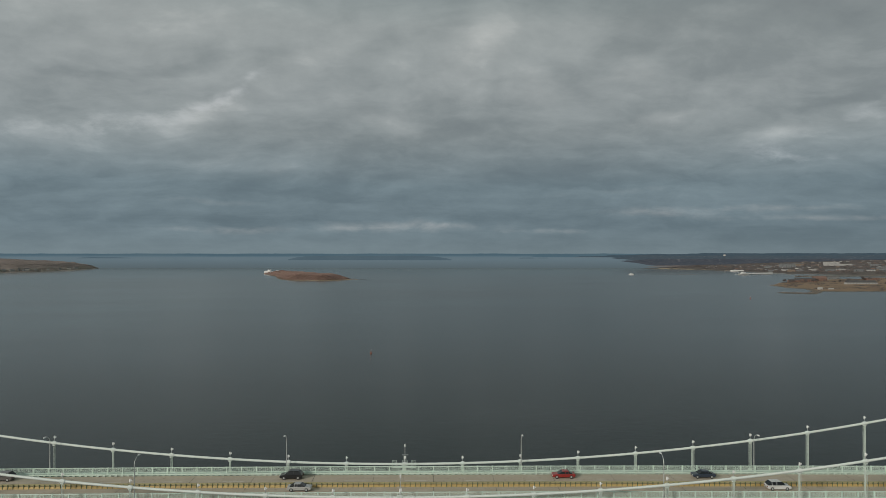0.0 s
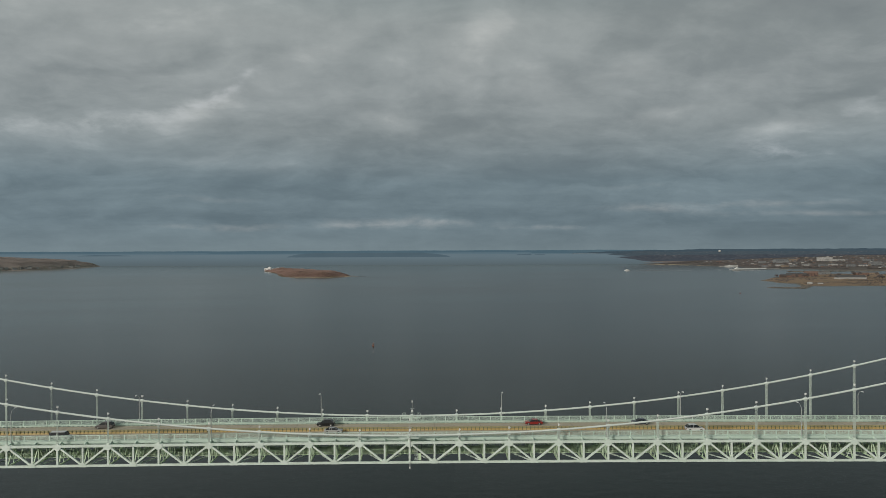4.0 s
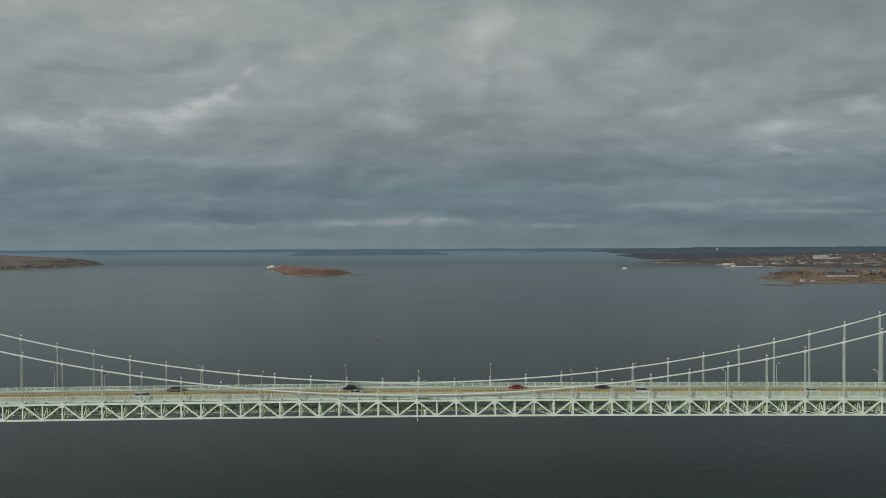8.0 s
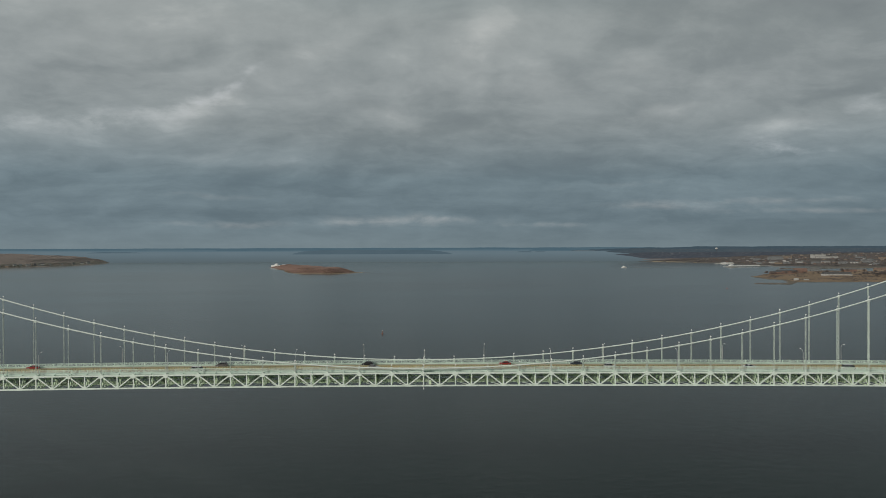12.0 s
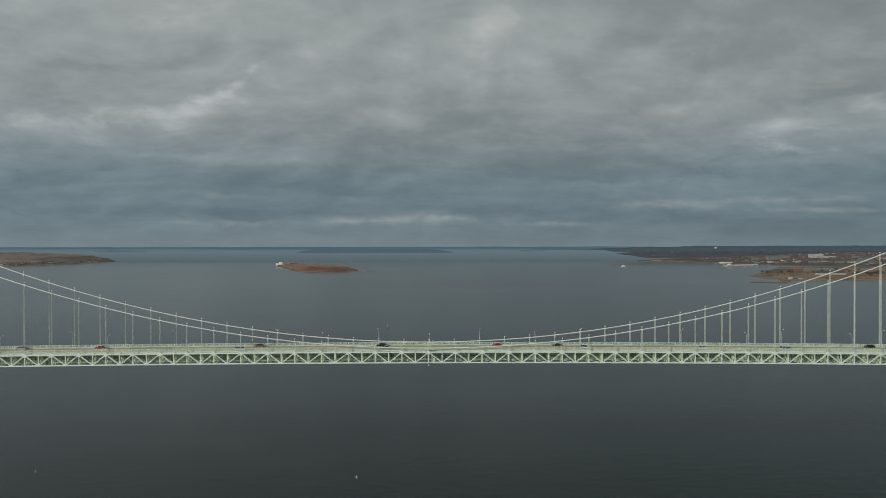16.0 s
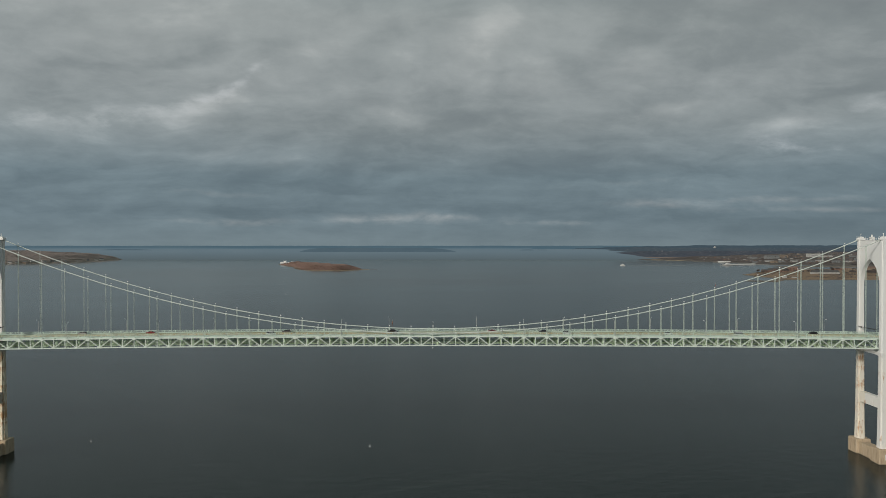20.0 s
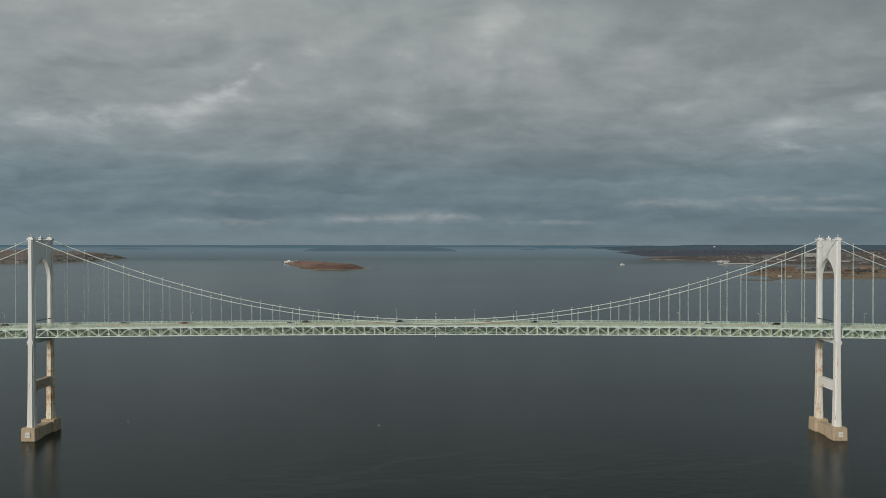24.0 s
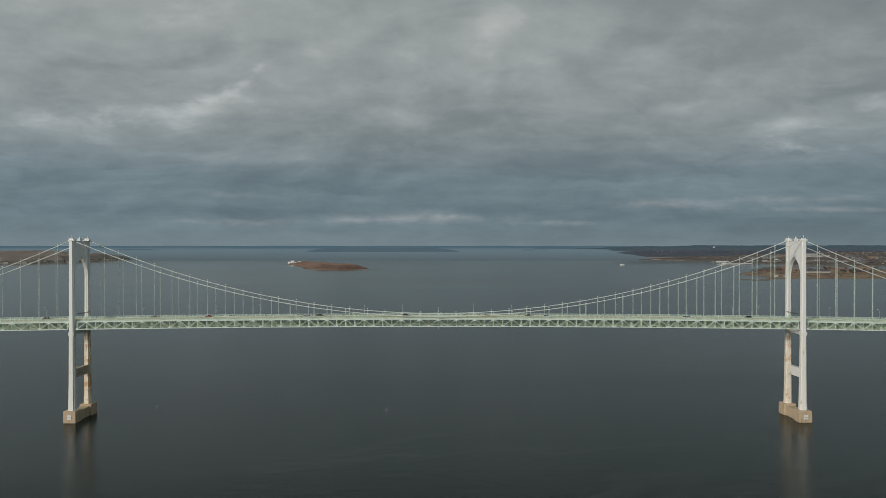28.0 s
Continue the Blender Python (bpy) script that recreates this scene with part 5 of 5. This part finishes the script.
# end piers that carry the side spans
for s in (-1, 1):
    x = s * (SIDE + SIDE_PANELS * PANEL)
    zt = Z0 + crest(x) - 7.0
    e = thing("end_pier", "plain concrete pier under the end of the side span", "pier", "end piers")
    for y in (-PLANE, PLANE):
        part("column", Build().loft([[(sx * a, y + sy * a, z) for sx, sy in ((-1, -1), (1, -1), (1, 1), (-1, 1))] for a, z in ((3.2, -6), (2.4, zt - 2))]).mesh("column", CONCRETE), e)
    part("cap", Build().box(-3, 3, -PLANE - 3, PLANE + 3, zt - 2, zt).mesh("cap", CONCRETE), e)
    e.matrix_basis = pose(x, 0, 0)


# street lamps, on alternate sides
def street_lamp():
    t = thing("street_lamp", "slim grey street lamp with a curved arm over the road", "street lamp", "bridge street lamps")
    part("base", Build().box(-0.22, 0.22, -0.22, 0.22, -0.9, 0.1).mesh("base", RAIL), t)
    part("pole", Build().tube([(0, 0, 0), (0, 0, 4.0), (0, 0, 7.0), (0, -0.25, 7.7), (0, -0.9, 8.2), (0, -1.7, 8.4)], [0.12, 0.10, 0.08, 0.07, 0.06, 0.055], 8).mesh("pole", LAMP_STEEL), t)
    part("lamp_head", Build().loft([[(sx * a, y, 8.38 + sz) for sx, sz in ((-1, -0.07), (1, -0.07), (0.7, 0.1), (-0.7, 0.1))] for a, y in ((0.1, -1.6), (0.2, -1.8), (0.2, -2.3), (0.08, -2.5))]).mesh("lamp_head", WHITE), t)
    return t


lamp0 = street_lamp()
lamp0.matrix_basis = pose(2 * BAY, RAIL_Y + 0.55, Z0 + crest(2 * BAY) - 1.35)
for x, s in [(k * 2 * BAY, 1 if k % 2 else -1) for k in range(-12, 13)]:
    if abs(x) < 5 or abs(abs(x) - HALF) < 6 or (abs(x - 2 * BAY) < 1 and s > 0):
        continue
    copy_thing(lamp0, pose(x, s * (RAIL_Y + 0.55), Z0 + crest(x) - 1.35, 0, 0, 0 if s > 0 else 180))

# midspan: cable platforms with a mast, and the hanging navigation light
for y in (-PLANE, PLANE):
    t = thing("midspan_platform", "small railed steel platform with a mast on the cable at midspan", "platform", "midspan platforms")
    part("platform_floor", Build().box(-2.6, 2.4, y - 0.6, y + 0.6, Z0 - 0.62, Z0 - 0.55).mesh("platform_floor", TRUSS), t)
    fr = Build()
    for x in (-2.6, -1.7, -0.5, 0.6, 1.5, 2.4):
        for s in (-0.6, 0.6):
            fr.box(x - 0.022, x + 0.022, y + s - 0.022, y + s + 0.022, Z0 - 0.55, Z0 + 0.60)
    for s in (-0.6, 0.6):
        for z in (0.05, 0.6):
            for a, c in ((-2.6, -1.7), (-0.5, 0.6), (1.5, 2.4)):
                fr.box(a, c, y + s - 0.02, y + s + 0.02, Z0 + z, Z0 + z + 0.04)
    part("platform_railing", fr.mesh("platform_railing", TRUSS), t)
    part("mast", Build().tube([(0.1, y, Z0 - 0.4), (0.1, y, Z0 + 3.6)], 0.06, 6).box(-0.5, 0.7, y - 0.04, y + 0.04, Z0 + 1.9, Z0 + 2.0).mesh("mast", LAMP_STEEL), t)
    part("mast_light", Build().tube([(0.1, y, Z0 + 3.6), (0.1, y, Z0 + 3.7), (0.1, y, Z0 + 4.1), (0.1, y, Z0 + 4.25)], [0.08, 0.17, 0.17, 0.08], 8).mesh("mast_light", WHITE), t)
    part("radar", Build().box(-0.15, 0.35, y - 0.15, y + 0.15, Z0 + 1.3, Z0 + 1.65).mesh("radar", WHITE), t)
    part("cable_tie", Build().beam((-0.25, y, Z0 + TOP + 0.3), (-0.25, y, Z0), 0.4, 0.3, (1, 0, 0)).mesh("cable_tie", TRUSS), t)
t = thing("navigation_light", "white pole with a navigation light below midspan", "navigation light")
part("pole", Build().tube([(0.1, -PLANE - 0.45, Z0 - 7.6), (0.1, -PLANE - 0.45, Z0 + 0.2)], 0.07, 8).mesh("pole", WHITE), t)
part("lantern", Build().tube([(0.1, -PLANE - 0.45, Z0 - 8.1), (0.1, -PLANE - 0.45, Z0 - 7.95), (0.1, -PLANE - 0.45, Z0 - 7.6)], [0.1, 0.18, 0.14], 8).mesh("lantern", WHITE), t)
br = Build()
for z in (TOP, BOTTOM):
    br.box(0.02, 0.18, -PLANE - 0.5, -PLANE - 0.2, Z0 + z - 0.08, Z0 + z + 0.08)
part("clip", br.mesh("clip", TRUSS), t)
t = thing("access_ladder", "pale access ladder beside a dark cage and cabinet at midspan", "ladder")
lb = Build()
for x in (1.3, 1.9):
    lb.box(x - 0.04, x + 0.04, -PLANE + 0.45, -PLANE + 0.53, Z0 - 6.3, Z0 - 1.4)
for k in range(14):
    lb.box(1.3, 1.9, -PLANE + 0.46, -PLANE + 0.52, Z0 - 6.2 + k * 0.34, Z0 - 6.15 + k * 0.34)
part("rails", lb.mesh("rails", TRUSS), t)
part("cage", Build().box(2.0, 2.08, -PLANE + 0.4, -PLANE + 1.2, Z0 - 6.3, Z0 - 2.1).box(2.9, 2.98, -PLANE + 0.4, -PLANE + 1.2, Z0 - 6.3, Z0 - 2.1).box(2.0, 2.98, -PLANE + 0.4, -PLANE + 1.2, Z0 - 4.4, Z0 - 4.3).box(2.0, 2.98, -PLANE + 0.4, -PLANE + 1.2, Z0 - 6.36, Z0 - 6.28).mesh("cage", DARK_STEEL), t)
part("cabinet", Build().box(2.15, 2.85, -PLANE + 0.5, -PLANE + 1.1, Z0 - 6.28, Z0 - 4.6).mesh("cabinet", INNER), t)


# ---- vehicles ----
def vehicle(kind, colour, label):
    """Nose towards +x, wheels on z = 0."""
    t = thing(kind, label, "car", "cars on the bridge")
    L, Wd = {"suv": (4.7, 1.9), "sedan": (4.75, 1.83), "van": (5.3, 2.0)}[kind]
    body_top = {"suv": 1.05, "sedan": 0.95, "van": 1.1}[kind]
    roof = {"suv": 1.72, "sedan": 1.44, "van": 2.05}[kind]
    a = L / 2
    low = [(-a, 0.75), (-a + 0.05, 0.42), (-a + 0.4, 0.28), (a - 0.4, 0.28), (a - 0.03, 0.42), (a, 0.68), (a - 0.15, 0.85), (a - 1.15, body_top), (-a + 0.12, body_top)]
    b = Build().loft([[(x, y * Wd / 2, z if abs(y) < 1 else 0.35 + (z - 0.35) * 0.94) for x, z in low] for y in (-1, -0.9, 0.9, 1)])
    body = part("body", b.mesh("body", colour, bevel=0.05), t)
    if kind == "suv":
        cab = [(-a + 0.14, body_top), (-a + 0.62, roof - 0.16), (-a + 1.05, roof - 0.02), (a - 2.1, roof), (a - 1.75, roof - 0.10), (a - 1.05, body_top)]
    elif kind == "sedan":
        cab = [(-a + 0.55, body_top), (-a + 1.25, roof - 0.08), (-a + 1.6, roof), (a - 2.2, roof), (a - 1.9, roof - 0.06), (a - 1.15, body_top)]
    else:
        cab = [(-a + 0.05, body_top), (-a + 0.1, roof - 0.08), (-a + 0.4, roof), (a - 1.6, roof), (a - 1.35, roof - 0.1), (a - 0.8, body_top)]
    cb = Build().loft([[(x, y * Wd / 2 * (1 - 0.22 * (z - body_top) / (roof - body_top)), z) for x, z in cab] for y in (-0.96, 0.96)])
    part("cabin", cb.mesh("cabin", GLASS), t)
    rf = Build().loft([[(x, y * Wd / 2 * 0.76, z) for x, z in ((cab[1][0] + 0.15, roof - 0.03), (cab[1][0] + 0.2, roof + 0.03), (cab[4][0] - 0.25, roof + 0.03), (cab[4][0] - 0.1, roof - 0.06))] for y in (-1, 1)])
    part("roof", rf.mesh("roof", colour), t)
    pb = Build()
    for s in (-1, 1):
        for x in (cab[1][0] + 0.25, (cab[1][0] + cab[4][0]) / 2, ):
            pb.beam((x, s * Wd / 2 * 0.955, body_top - 0.02), (x, s * Wd / 2 * 0.77, roof - 0.02), 0.08, 0.04, (1, 0, 0))
    part("pillars", pb.mesh("pillars", colour), t)
    tyre = Build().tube([(0, -0.12, 0), (0, 0.12, 0)], 0.35, 14).mesh("wheel", BLACK)
    rim = Build().tube([(0, -0.125, 0), (0, 0.125, 0)], 0.2, 10).mesh("rim", LAMP_STEEL)
    for x in (-a + 0.9, a - 0.9):
        for s in (-1, 1):
            wheel = part("wheel", tyre, t, pose(x, s * (Wd / 2 - 0.1), 0.35))
            part("rim", rim, wheel)
    for s in (-1, 1):
        part("headlight", Build().box(a - 0.12, a + 0.01, s * 0.62 - 0.17, s * 0.62 + 0.17, 0.6, 0.74).mesh("headlight", WHITE), t)
        part("taillight", Build().box(-a - 0.01, -a + 0.1, s * 0.68 - 0.14, s * 0.68 + 0.14, 0.68, 0.85).mesh("taillight", RED), t)
    return t


BLACKP, SILVER, WHITEP = paint("black_car_paint", (0.012, 0.012, 0.014)), paint("silver_car_paint", (0.42, 0.42, 0.41)), paint("white_car_paint", (0.72, 0.72, 0.71))
REDP, BLUEP, GREYP = paint("red_car_paint", (0.30, 0.025, 0.02)), paint("dark_blue_car_paint", (0.03, 0.045, 0.07)), paint("grey_car_paint", (0.13, 0.12, 0.115))
# kind, paint, wording, x, lane (far lanes run towards -x)
for kind, mat, words, x, y in [
    ("suv", BLACKP, "black sport utility car in the far lane", -23.0, 5.4),
    ("suv", GREYP, "dark grey sport utility car by the far railing", -82.0, 5.5),
    ("suv", WHITEP, "white sport utility car on the near lanes", 74.0, -1.9),
    ("sedan", SILVER, "silver saloon car on the near lanes", -20.0, -1.9),
    ("sedan", REDP, "red saloon car in the far lane", 33.0, 5.4),
    ("sedan", BLUEP, "dark blue saloon car in the far lane", 62.0, 5.4),
    ("van", WHITEP, "white van on the near lanes", -88.0, -5.4),
    ("sedan", WHITEP, "white saloon car on the near lanes", 130.0, -1.9),
    ("sedan", REDP, "red saloon car in the far lane", -158.0, 5.4),
    ("suv", SILVER, "silver sport utility car in the far lane", -196.0, 5.4),
    ("van", WHITEP, "white van on the near lanes", 168.0, -5.4),
    ("suv", BLACKP, "black sport utility car in the far lane", 214.0, 5.4),
    ("suv", GREYP, "grey sport utility car in the far lane", -270.0, 5.4),
    ("sedan", WHITEP, "white saloon car on the near lanes", 272.0, -1.9),
]:
    v = vehicle(kind, mat, words)
    v.matrix_basis = on_deck(x, y, ROAD_Z + 0.006) @ pose(0, 0, 0, 0, 0, 180 if y > 0 else 0)
